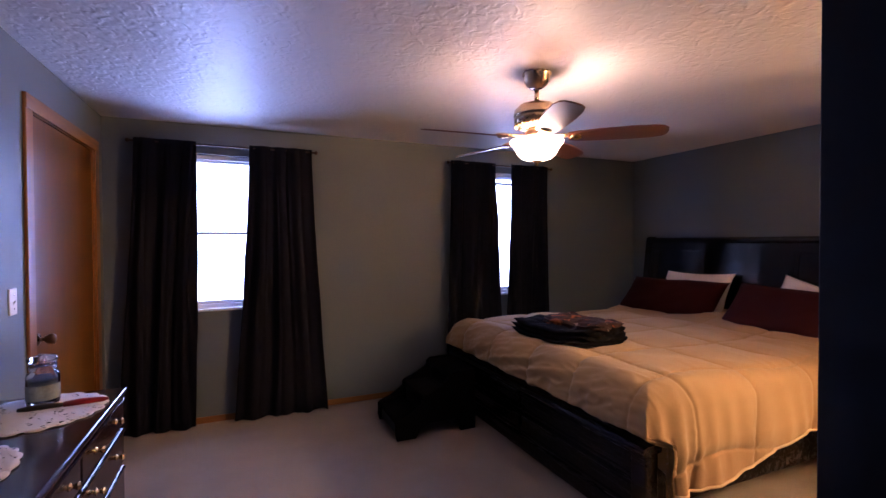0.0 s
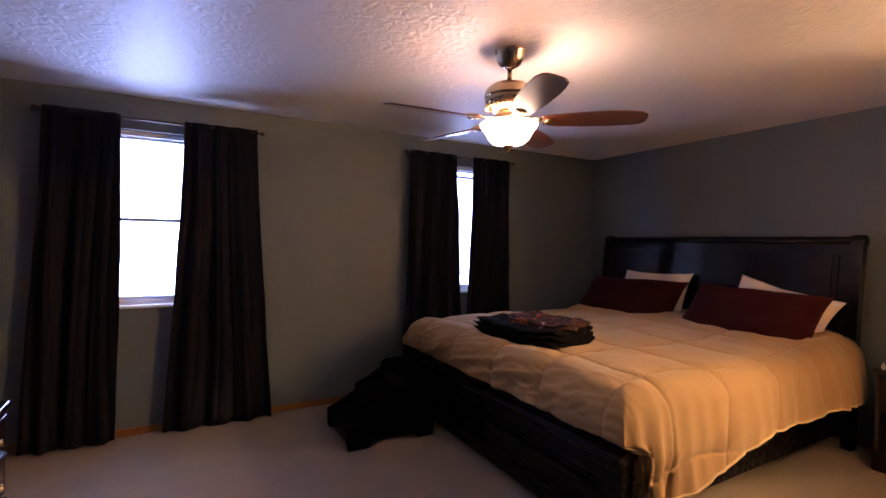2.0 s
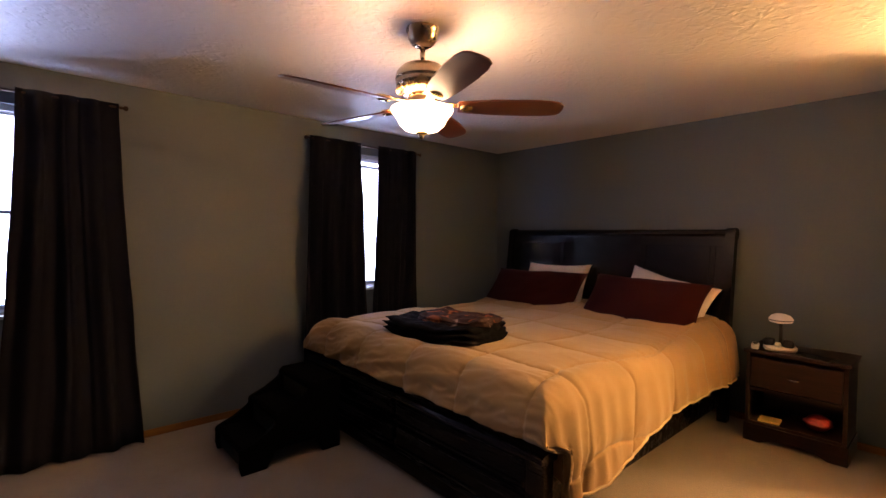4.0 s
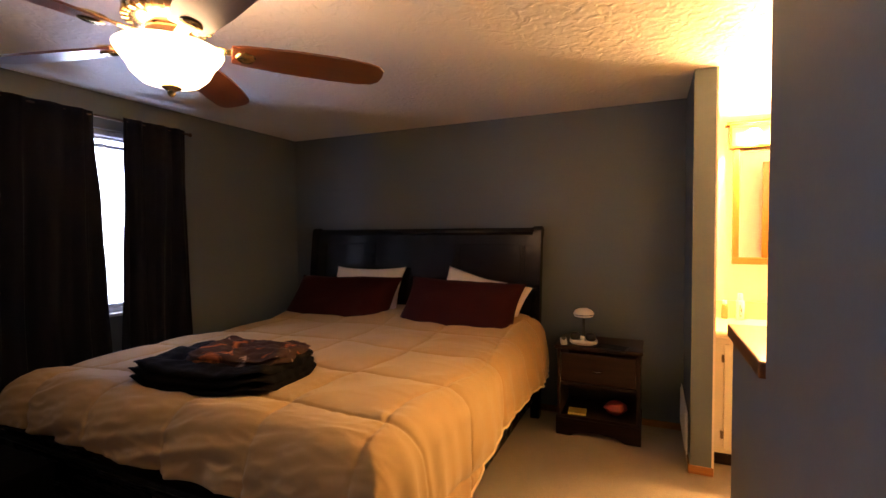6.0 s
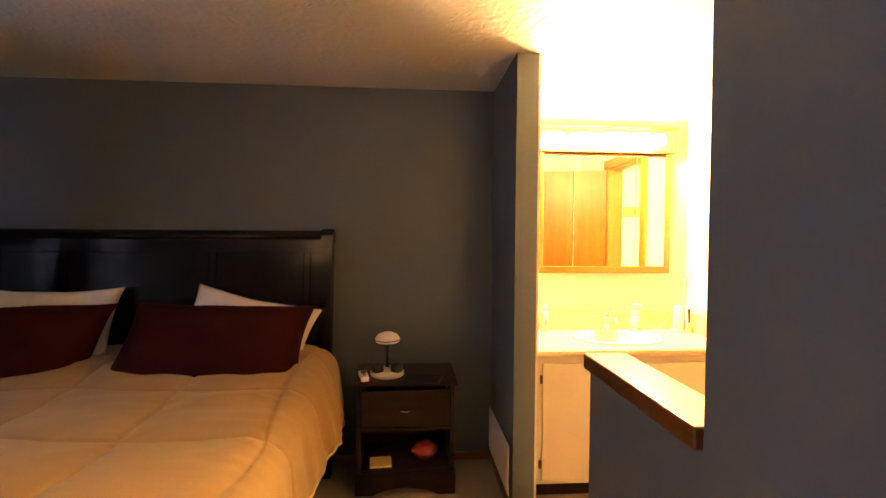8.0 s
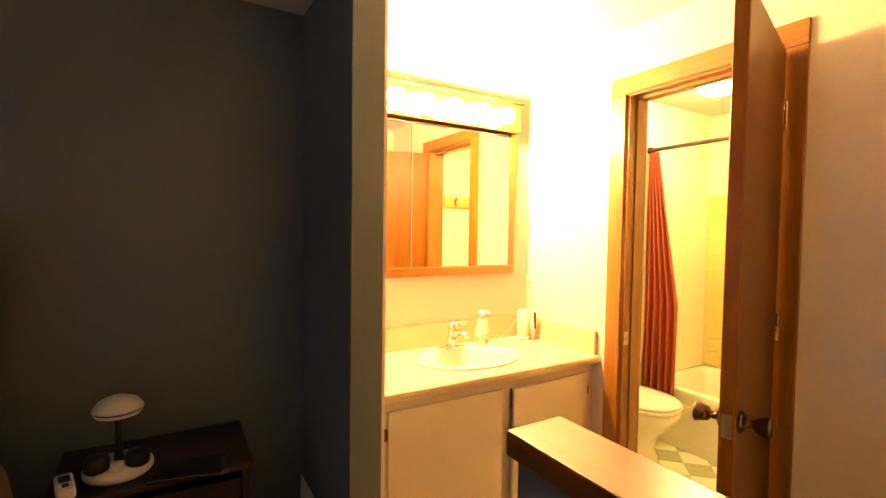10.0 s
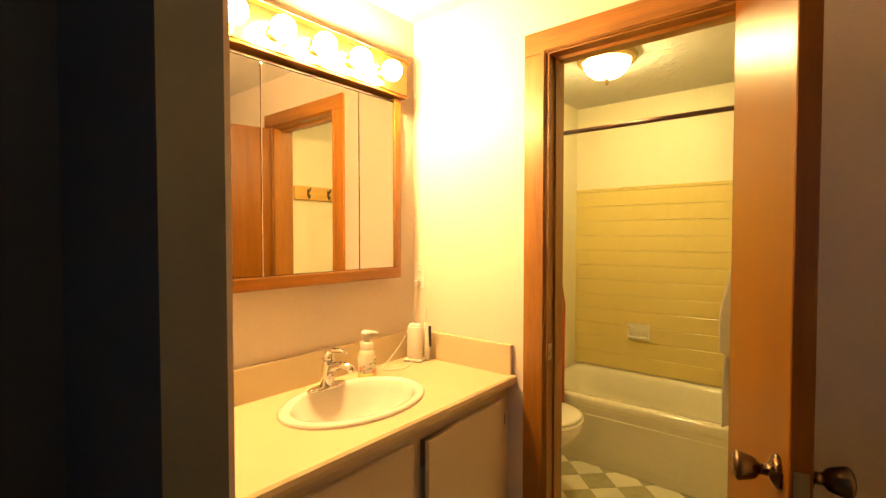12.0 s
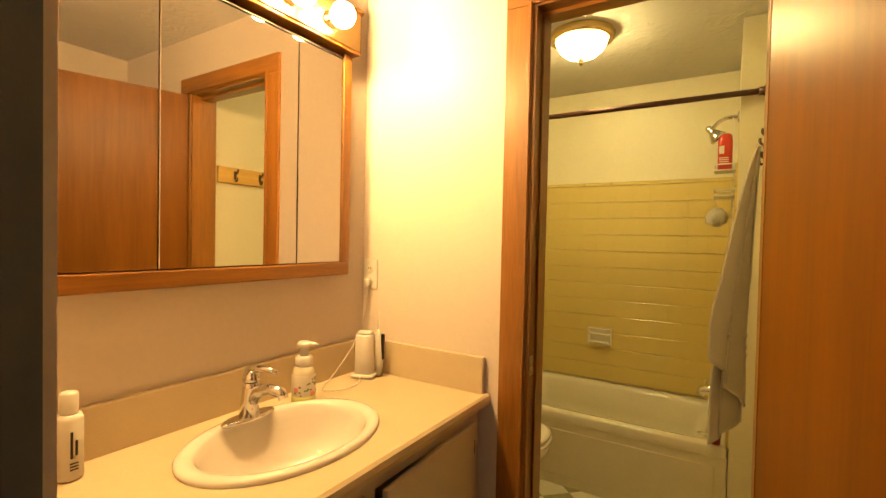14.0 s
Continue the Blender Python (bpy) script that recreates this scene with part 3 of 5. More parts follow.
def comforter_at(u, v):
    """The quilt: u runs from its tucked foot end to the pillows, v from the hanging south hem over the bed to the north side."""
    r, top = 0.13, 0.725
    along = -0.46 + u * (4.27 - 2.13 + 0.46)
    out, down_u = corner_path(-along, r)
    x = 2.115 - out
    hang_s = 0.42 + 0.15 * max(0.0, 1 - ((along - 0.15) / 0.85) ** 2) + 0.022 * wob(u * 7, 2.0, 0.5) + 0.016 * wob(u * 22, 4.0, 0.5)
    total = hang_s + 1.87 + 0.42
    s = v * total
    side = 0
    down_v = 0.0
    if s < hang_s:
        o, down_v = corner_path(hang_s - s, r)
        y, side = 2.165 - o, -1
    elif s > hang_s + 1.87:
        o, down_v = corner_path(s - hang_s - 1.87, r)
        y, side = 4.035 + o, 1
    else:
        y = 2.165 + (s - hang_s)
    down = down_u + down_v
    if down_u > 0 and down_v > 0:
        down = max(down_u, down_v) + 0.35 * min(down_u, down_v)
    z = top - down
    fall_v, fall_u = min(1, down_v / 0.3), min(1, down_u / 0.25)
    flat = (1 - fall_u) * (1 - fall_v)
    # quilting: narrow stitched valleys between low puffs
    au = ((along + 0.34) / 0.46 + 0.16 * wob(s * 1.6, along * 1.1, 7.0) + 0.02 * wob(s * 6, along * 4, 17.0)) % 1.0
    av = ((s - hang_s + 0.02) / 0.435 + 0.16 * wob(along * 1.6, s * 1.1, 9.0) + 0.02 * wob(along * 6, s * 4, 19.0)) % 1.0
    du, dv = min(au, 1 - au) * 0.46, min(av, 1 - av) * 0.435
    d = min(du, dv)
    loose = 1 - flat * (0.15 + 0.45 * min(1.0, max(0.0, along - 0.4) / 1.0) * min(1.0, max(0.0, y - 2.4) / 0.5))
    seam = (-0.008 * math.exp(-(d / 0.008) ** 2) + 0.022 * (1 - math.exp(-d / 0.07))) * loose
    pucker = 0.004 * math.exp(-d / 0.07) * wob(along * (9 if du < dv else 26), s * (26 if du < dv else 9), 12.0) * loose
    soft = 0.014 * wob(x * 2.0, y * 2.0, 2.0) + 0.005 * wob(x * 5, y * 6, 6.0)
    crease = 0.008 * max(0.0, 1 - 6 * abs(wob(x * 1.7 + y * 1.2, y * 1.9 - x, 21.0))) * max(0.0, wob(x * 1.3, y * 1.3, 30.0) + 0.15)
    # short drag lines that run off the stitching over the edges
    drag = 0.008 * max(0.0, wob(along * 6, s * 16, 61.0)) * math.exp(-dv / 0.10) * max(0.0, 1 - abs(along - 0.05) / 0.45)
    drag += 0.006 * max(0.0, wob(along * 15, s * 5, 62.0)) * max(0.0, 1 - abs(y - 2.15) / 0.4)
    # crumpled drag folds along the foot end
    front = max(0.0, 1 - abs(along + 0.22) / 0.30)
    rumpled = front * (0.012 * (1 - 2.4 * abs(wob(s * 3.5 + along * 5, along * 13 + s * 3, 71.0))) + 0.007 * (1 - 2.4 * abs(wob(s * 8 - along * 6, along * 24 + s * 5, 72.0))))
    z += (seam + pucker + soft + crease + drag + rumpled) * (0.35 + 0.65 * flat) + 0.02 * flat * (1 - ((y - 3.1) / 0.95) ** 2)
    # rumples where the quilt was pulled up by the pillows
    rumple = flat * min(1.0, max(0.0, (along - 0.9) / 0.8)) * max(0.0, min(1.0, (3.3 - y) / 0.9))
    z += rumple * (0.018 * wob(x * 7 + 2 * y, y * 3.5, 51.0) + 0.010 * wob(x * 13, y * 8, 52.0))
    if side:
        ph = along * 47 + 5 * wob(along * 1.7, 3.0, z * 0.6)
        fold = 0.55 * math.sin(ph) + 0.35 * math.sin(ph * 0.47 + 1.0) + 0.9 * wob(along * 7 + z * 1.5, 1.0, z * 1.2)
        near = 0.35 + 1.1 * max(0.0, 1 - abs(along + 0.08) / 0.38) + 0.4 * max(0.0, 1 - abs(along - 1.7) / 0.5)
        y += side * (1 - 0.75 * fall_u) * (fall_v * (0.024 + 0.05 * max(0.0, 1 - abs(along - 1.75) / 0.5) + 0.019 * fold * near) + (0.9 * seam + pucker) * fall_v)
    if fall_u > 0:
        ph = s * 30 + 6 * wob(s * 1.5, 5.0, z)
        fold = 0.5 * math.sin(ph) + 1.1 * wob(s * 6 + 3 * z, 8.0, z * 4)
        x -= fall_u * (0.022 + 0.012 * fold) + (seam * 1.3 + pucker * 3 + drag * 2.5 + rumpled * 1.7) * fall_u
        if z < 0.52:
            x += (2.105 - x) * min(1.0, (0.52 - z) / 0.05)
    # the head end rides up a little on the foot of the pillows
    z += 0.045 * flat * max(0.0, min(1.0, (along - 1.45) / 0.3)) ** 2
    return (x, y, max(z, 0.05))


comforter = finish("comforter", sheet(390, 410, comforter_at, 0.014), M_LINEN, None, "", True)
part("hem_piping", tube([Vector(comforter_at(k / 120, 0.0)) - Vector((0, 0.002, 0)) for k in range(14, 121)], 0.007, 8), M_PIPING, comforter, "", True)
tagged(comforter, "rumpled beige quilted comforter hanging over the bed side", "comforter")


def pillow_bm(w, h, t, seed, nu=28, nv=20):
    """A stuffed pillow lying flat: w along x, h along y, with pinched corners."""
    bm = bmesh.new()
    for side in (1, -1):
        def at(u, v):
            a, b = u * 2 - 1, v * 2 - 1
            edge = (1 - a ** 4) * (1 - b ** 4)
            pull = 1 - 0.07 * (1 - abs(a) ** 2) * abs(b) ** 3
            pull_b = 1 - 0.09 * (1 - abs(b) ** 2) * abs(a) ** 3
            z = side * t / 2 * max(0.0, edge) ** 0.5 * (1.08 - 0.28 * b) + 0.024 * edge * wob(a * 2.0 + seed, b * 2.0, side) + 0.008 * edge * wob(a * 6 + seed, b * 5, side)
            sag = -0.008 * (1 + b) * (1 - a * a) * (0.6 + 0.8 * wob(a * 1.6 + seed * 3, 0.3, 2.0))
            return (a * w / 2 * pull_b, b * h / 2 * pull + sag, z)
        join(bm, sheet(nu, nv, at))
    bmesh.ops.remove_doubles(bm, verts=bm.verts, dist=0.0008)
    return bm


def pillow(material, label, at, w, h, t, lean, roll, seed):
    ob = finish("pillow", pillow_bm(w, h, t, seed), material, None, "", True)
    ob.matrix_basis = pose(*at) @ pose(0, 0, 0, 0, 0, -90) @ pose(0, 0, 0, lean, 0, 0) @ pose(0, 0, 0, 0, 0, roll)
    return tagged(ob, label, "pillow", "pillows against the headboard")


pillow(M_WHITECLOTH, "white bed pillow leaning against the dark headboard", (4.165, 3.53, 0.925), 0.70, 0.42, 0.15, 62, 1, 1.0)
pillow(M_WHITECLOTH, "white bed pillow tilted behind a burgundy one", (4.165, 2.50, 0.880), 0.72, 0.42, 0.13, 62, -13, 2.0)
pillow(M_RED, "burgundy pillow leaning on a white pillow", (3.97, 3.64, 0.845), 1.02, 0.49, 0.22, 52, 1, 3.0)
pillow(M_RED, "burgundy pillow with pointed corner by the bed edge", (3.955, 2.585, 0.850), 0.93, 0.49, 0.21, 53, -2, 4.0)


# ---- folded clothes on the bed ----
def folded(name, w, d, h, layers, seed, material, label, at, turn, category):
    ob = thing(name, label, category, at, turn)
    for k in range(layers):
        t = h / layers
        def at_(u, v, k=k, t=t):
            a, b = u * 2 - 1, v * 2 - 1
            a, b = a * math.sqrt(1 - 0.24 * b ** 4), b * math.sqrt(1 - 0.24 * a ** 4)
            rim = min(1.0, max(abs(a), abs(b)))
            shift = 0.10 * wob(k * 3.7, seed, 5.0)
            ww = w / 2 * (1 - 0.02 * k + 0.05 * wob(b * 1.6, k, seed) + 0.03 * wob(b * 5, k, seed))
            dd = d / 2 * (1 - 0.02 * k + 0.05 * wob(a * 1.6, k + 4, seed) + 0.03 * wob(a * 5, k + 4, seed))
            lump = 0.024 * wob(a * 1.7, b * 1.7, seed) + 0.010 * wob(a * 4, b * 5, seed + k) + 0.003 * wob(a * 11, b * 9, seed)
            q = max(0.0, (rim - 0.90) / 0.10)
            z = t * k + (t + lump) * max(0.0, math.cos(min(1.0, q) * math.pi / 2)) ** 0.8
            tuck = (0.90 + 0.10 * math.sin(q * math.pi / 2)) / (0.90 + 0.10 * q) if q > 0 else 1.0
            return (a * ww * tuck + shift * w * 0.2, b * dd * tuck + shift * d * 0.1, max(z, 0.004 - 0.002 * rim))
        part("layer", sheet(44, 44, at_, -0.005), material, ob, "", True)
    return ob


folded("folded_clothes", 0.50, 0.76, 0.092, 3, 3.0, M_BLACKCLOTH, "neatly folded black clothes lying on the comforter", (2.375, 3.11, 0.744), 5, "clothes")


def print_cloth():
    """Dark brown cloth with loose orange and pale patches."""
    m, n, l, b = nodes_of("printed_brown_cloth")
    tc = n.new("ShaderNodeTexCoord")
    t = n.new("ShaderNodeTexNoise")
    t.inputs["Scale"].default_value, t.inputs["Detail"].default_value, t.inputs["Distortion"].default_value = 7.0, 3, 0.9
    l.new(tc.outputs["Object"], t.inputs["Vector"])
    r = n.new("ShaderNodeValToRGB")
    e = r.color_ramp.elements
    e[0].position, e[0].color = 0.30, (0.30, 0.24, 0.22, 1)
    e[1].position, e[1].color = 0.68, (0.42, 0.15, 0.04, 1)
    for p, c in ((0.34, (0.035, 0.02, 0.018, 1)), (0.56, (0.03, 0.016, 0.013, 1)), (0.62, (0.20, 0.06, 0.02, 1))):
        q = e.new(p)
        q.color = c
    l.new(t.outputs[0], r.inputs[0])
    l.new(r.outputs[0], b.inputs["Base Color"])
    b.inputs["Roughness"].default_value = 0.9
    b.inputs["Specular IOR Level"].default_value = 0.1
    return m


folded("folded_shirt", 0.36, 0.50, 0.036, 2, 6.0, print_cloth(), "folded dark brown printed shirt with orange patches", (2.44, 3.02, 0.832), 9, "shirt")

# ---- pet steps at the foot of the bed ----
steps = thing("pet_steps", "black carpeted three-step pet stairs at the bed foot", "pet stairs", (1.30, 3.585, 0))
rise, run, wide = 0.148, 0.205, 0.47
for k in range(3):
    part("tread", box(k * run, (k + 1) * run + 0.02, 0.02, wide - 0.02, (k + 1) * rise - 0.05, (k + 1) * rise, 0.016, 3), M_CARPETBLACK, steps, "", True)
    part("riser", box(k * run + 0.014, k * run + 0.034, 0.025, wide - 0.025, 0.02 if k == 0 else k * rise - 0.02, (k + 1) * rise - 0.03, 0.004), M_BLACKPLASTIC, steps)
outline = [(0.0, 0.0), (-0.014, 0.05)]
for k in range(3):
    top = (k + 1) * rise
    outline += [(k * run - 0.006, top - 0.045), (k * run - 0.014, top - 0.022), (k * run - 0.006, top - 0.002), (k * run + 0.016, top + 0.006),
                (k * run + 0.09, top + 0.03), ((k + 1) * run - 0.03, top + 0.085)] if k < 2 else [(k * run - 0.006, top - 0.045), (k * run - 0.012, top - 0.02), (k * run + 0.016, top + 0.006)]
outline += [(3 * run, 3 * rise + 0.012), (3 * run, 0.0), (3 * run - 0.12, 0.0), (3 * run - 0.17, 0.10), (0.2, 0.10), (0.14, 0.0)]
for y in (0.0, wide - 0.022):
    part("side_panel", prism(outline, 0.022, "Y", y, 0.004), M_CARPETBLACK, steps)

# ---- nightstand ----
ns = thing("nightstand", "dark walnut nightstand with one drawer and an open shelf", "nightstand", (0, 0, 0))
NX0, NX1, NY0, NY1 = 4.07, 4.435, 1.365, 1.895
part("top", box(NX0 - 0.018, NX1, NY0 - 0.016, NY1 + 0.016, 0.598, 0.622, 0.006), M_NIGHTWOOD, ns)
for y0, y1 in ((NY0, NY0 + 0.022), (NY1 - 0.022, NY1)):
    part("side_panel", box(NX0, NX1 - 0.002, y0, y1, 0.10, 0.598, 0.002, 1), M_NIGHTWOOD, ns)
part("back_panel", box(NX1 - 0.012, NX1 - 0.002, NY0 + 0.022, NY1 - 0.022, 0.10, 0.598), M_NIGHTWOOD, ns)
part("shelf", box(NX0 + 0.008, NX1 - 0.012, NY0 + 0.022, NY1 - 0.022, 0.345, 0.362), M_NIGHTWOOD, ns)
part("bottom_shelf", box(NX0 + 0.004, NX1 - 0.012, NY0 + 0.022, NY1 - 0.022, 0.118, 0.136), M_NIGHTWOOD, ns)
dr = part("drawer", box(NX0 - 0.008, NX0 + 0.012, NY0 + 0.026, NY1 - 0.026, 0.372, 0.572, 0.005), M_NIGHTWOOD, ns)
part("handle", tube([(NX0 - 0.008, 1.60, 0.468), (NX0 - 0.024, 1.603, 0.466), (NX0 - 0.028, 1.63, 0.463), (NX0 - 0.024, 1.657, 0.466), (NX0 - 0.008, 1.66, 0.468)], 0.004), M_CHROME, dr, "small metal drawer pull", True)
apron = [(NY0 - 0.008, 0.0), (NY0 - 0.008, 0.118), (NY1 + 0.008, 0.118), (NY1 + 0.008, 0.0), (NY1 - 0.09, 0.0), (NY1 - 0.12, 0.018), (NY1 - 0.16, 0.034),
         (1.63, 0.042), (NY0 + 0.16, 0.034), (NY0 + 0.12, 0.018), (NY0 + 0.09, 0.0)]
part("base_apron", prism(apron, 0.022, "X", NX0 - 0.010, 0.003), M_NIGHTWOOD, ns)
for y0, y1 in ((NY0 - 0.008, NY0 + 0.014), (NY1 - 0.014, NY1 + 0.008)):
    part("base_side", box(NX0 + 0.012, NX1 - 0.004, y0, y1, 0.0, 0.118), M_NIGHTWOOD, ns)

# small things on it
lampb = thing("desk_lamp", "small white dome table lamp with a black stem, unlit", "lamp", (4.19, 1.735, 0.622))
part("base", lathe([(0.0, 0.0), (0.088, 0.0), (0.095, 0.008), (0.095, 0.022), (0.086, 0.032), (0.03, 0.036), (0.0, 0.036)], 32), M_WHITEPLASTIC, lampb, "", True)
part("stem", tube([(0.005, 0, 0.03), (0.008, 0, 0.10), (0.0, 0, 0.20)], [0.014, 0.010, 0.010], 12), M_BLACKPLASTIC, lampb, "black stem", True)
part("shade", lathe([(0.0, 0.245), (0.03, 0.242), (0.055, 0.230), (0.068, 0.212), (0.070, 0.206), (0.066, 0.203), (0.064, 0.200), (0.068, 0.197), (0.062, 0.188), (0.03, 0.180), (0.0, 0.179)], 32), M_WHITEPLASTIC, lampb, "", True)
part("band", lathe([(0.0665, 0.199), (0.0672, 0.201), (0.0672, 0.204), (0.0665, 0.206)], 32), M_BLACKPLASTIC, lampb, "black band", True)
for y in (-0.05, 0.05):
    part("speaker", lathe([(0.0, 0.0), (0.028, 0.0), (0.034, 0.008), (0.034, 0.036), (0.026, 0.048), (0.0, 0.051)], 18, (-0.04, y * 1.05, 0.030)), M_BLACKPLASTIC, lampb, "black round side piece", True)
part("button", lathe([(0.0, 0.0), (0.018, 0.0), (0.018, 0.022), (0.013, 0.028), (0.0, 0.028)], 16, (-0.06, 0, 0.03)), M_WHITEPLASTIC, lampb, "", True)
rc = thing("remote_control", "small white remote control on the nightstand", "remote", (4.13, 1.862, 0.622), 12)
part("body", box(-0.065, 0.06, -0.023, 0.023, 0, 0.03, 0.008), M_WHITEPLASTIC, rc, "", True)
part("screen", box(-0.005, 0.04, -0.014, 0.014, 0.03, 0.0315), M_BLACKPLASTIC, rc)
for k in range(3):
    part("button", box(-0.04 + k * 0.009, -0.034 + k * 0.009, -0.008, 0.008, 0.03, 0.032, 0.0008, 1), M_BLACKPLASTIC, rc)
tb = thing("tablet", "dark tablet with a black stylus on the nightstand", "tablet", (4.10, 1.54, 0.622), -14)
part("body", box(-0.07, 0.07, -0.105, 0.105, 0, 0.009, 0.003), M_BLACKPLASTIC, tb)
part("screen", box(-0.062, 0.062, -0.095, 0.095, 0.009, 0.0098), M_GLASS, tb)
nb = thing("note_pad", "yellow sticky note pad on the shelf", "note pad", (4.15, 1.77, 0.136), 4)
M_YELLOW = mat("yellow_paper", (0.72, 0.55, 0.16), 0.8, 0.04, 8, 120)
for k in range(4):
    part("sheet", box(-0.055, 0.055, -0.06, 0.06, 0.001 + k * 0.003, 0.0038 + k * 0.003), M_YELLOW, nb)
M_SHINYRED = mat("glossy_red_plastic", (0.22, 0.012, 0.010), 0.3, 0.15, 20, 100)
rb = thing("candy_bag", "crumpled glossy red bag on the nightstand shelf", "bag", (4.19, 1.52, 0.136), 15)
part("bag", sheet(26, 18, lambda u, v: ((0.055 * math.cos(2 * math.pi * u) * math.sin(math.pi * min(max(v, 0.02), 0.98)) ** 0.6) * (1 + 0.25 * wob(u * 6, v * 4, 1)),
     (0.075 * math.sin(2 * math.pi * u) * math.sin(math.pi * min(max(v, 0.02), 0.98)) ** 0.6) * (1 + 0.2 * wob(u * 5, v * 5, 3)), 0.11 * v)), M_SHINYRED, rb, "", True)

vent = thing("floor_vent", "white painted baseboard air return grille", "vent", (0, 0, 0))
part("frame", box(3.865, 4.41, STUB[2] + 0.011, STUB[2] + 0.017, 0.085, 0.345, 0.003), M_WHITEPLASTIC, vent)
for k in range(15):
    z = 0.105 + k * 0.0155
    part("slat", prism([(STUB[2] + 0.017, z), (STUB[2] + 0.017, z + 0.010), (STUB[2] + 0.024, z + 0.002), (STUB[2] + 0.024, z)], 0.505, "X", 3.885), M_WHITEPLASTIC, vent)

# ---- ceiling fan ----
fan = thing("ceiling_fan", "brass ceiling fan with five wooden blades and a lit glass bowl", "ceiling fan", (FAN_X, FAN_Y, 0))
part("canopy", lathe([(0.0, H), (0.076, H), (0.078, H - 0.010), (0.070, H - 0.020), (0.066, H - 0.045), (0.052, H - 0.068), (0.030, H - 0.080), (0.0, H - 0.082)], 32), M_BRASS, fan, "", True)
part("downrod", tube([(0, 0, H - 0.08), (0, 0, 2.145)], 0.012, 14), M_BRASS, fan, "", True)
part("motor", lathe([(0.0, 2.155), (0.05, 2.152), (0.092, 2.138), (0.118, 2.112), (0.124, 2.088), (0.124, 2.078), (0.120, 2.074), (0.122, 2.068), (0.118, 2.040), (0.098, 2.018), (0.07, 2.006), (0.0, 2.004)], 40), M_BRASS, fan, "", True)
for k in range(24):
    a = 2 * math.pi * k / 24
    bm = box(0.094, 0.121, -0.006, 0.006, 2.022, 2.040, 0.002, 1)
    bmesh.ops.rotate(bm, verts=bm.verts, matrix=Matrix.Rotation(a, 3, "Z"))
    part("motor_rib", bm, M_GOLD, fan)
part("switch_housing", lathe([(0.0, 2.004), (0.06, 2.004), (0.066, 1.995), (0.066, 1.962), (0.058, 1.955), (0.0, 1.953)], 32), M_BRASS, fan, "", True)
M_BLADE = wood("cherry_blade", (0.105, 0.024, 0.006), (0.17, 0.044, 0.010), 0.3, "X", 0.9, 0.7, 0.5, 0.28, 0.02)
blade_outline = [(0.165, -0.045), (0.22, -0.056), (0.34, -0.068), (0.48, -0.072), (0.58, -0.068), (0.628, -0.056), (0.648, -0.035), (0.653, 0.0),
                 (0.648, 0.035), (0.628, 0.056), (0.58, 0.066), (0.48, 0.068), (0.34, 0.064), (0.22, 0.054), (0.165, 0.045)]
for k in range(5):
    turn = pose(0, 0, 1.960, 0, 0, 32 + 72 * k)
    pitch = pose(0, 0, 0, -13, 0, 0)
    bm = prism(blade_outline, 0.007, "Z", -0.0035, 0.002)
    blade = part("blade", bm, M_BLADE, fan)
    blade.matrix_basis = turn @ pitch
    arm = box(0.085, 0.18, -0.016, 0.016, 0.004, 0.011, 0.003, 1)
    join(arm, lathe([(0.0, 0.003), (0.034, 0.003), (0.038, 0.007), (0.032, 0.013), (0.016, 0.016), (0.0, 0.016)], 20, (0.205, 0, 0.0)))
    join(arm, lathe([(0.0, -0.014), (0.014, -0.013), (0.026, -0.010), (0.030, -0.006), (0.028, -0.0036), (0.0, -0.0036)], 20, (0.205, 0, 0.0)))
    iron = part("blade_iron", arm, M_GOLD, fan)
    iron.matrix_basis = turn @ pitch
bowl = part("bowl", lathe([(0.138, 1.950), (0.145, 1.944), (0.138, 1.930), (0.118, 1.905), (0.103, 1.875), (0.078, 1.852), (0.041, 1.842), (0.000, 1.840), (0.000, 1.845), (0.040, 1.847), (0.075, 1.857), (0.098, 1.879), (0.113, 1.908), (0.133, 1.932), (0.134, 1.946)], 40), M_BOWL, fan, "lit frosted alabaster glass bowl", True)
part("bowl_finial", lathe([(0.0, 1.843), (0.026, 1.842), (0.028, 1.836), (0.016, 1.830), (0.010, 1.826), (0.012, 1.820), (0.006, 1.812), (0.0, 1.810)], 20), M_GOLD, fan, "", True)

# ---- dark door-shaped slab added at the passage edge ----
# made-up door: its near-black colour supplies the darkness of the passage edge
M_NAVY = mat("near_black_edge_fill", (0.008, 0.009, 0.013), 0.6, 0.1, 4, 100, 0.1, 200, spec=0.2)
door = thing("passage_dark_slab", "near-black door-shaped slab added to darken the passage edge", "door", (0, 0, 0))
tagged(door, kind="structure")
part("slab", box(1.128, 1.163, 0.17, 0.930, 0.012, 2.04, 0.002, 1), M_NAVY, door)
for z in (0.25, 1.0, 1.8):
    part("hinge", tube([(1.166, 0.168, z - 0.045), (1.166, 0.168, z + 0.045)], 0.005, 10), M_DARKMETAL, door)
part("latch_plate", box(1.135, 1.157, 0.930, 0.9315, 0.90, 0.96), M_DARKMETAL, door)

# ---- dresser by the west wall ----
M_DRESSER = wood("mahogany_dresser", (0.012, 0.005, 0.005), (0.022, 0.008, 0.008), 0.15, "Y", 0.15, 1.4, 0.4, 0.2, 0.015)
dresser = thing("dresser", "dark polished wooden dresser with brass drawer pulls", "dresser", (0, 0, 0))
RX, RY0, RY1, RZ = -0.135, 1.32, 2.815, 0.80
part("top", box(XW + 0.012, RX + 0.004, RY0, RY1, RZ - 0.024, RZ, 0.011, 4), M_DRESSER, dresser)
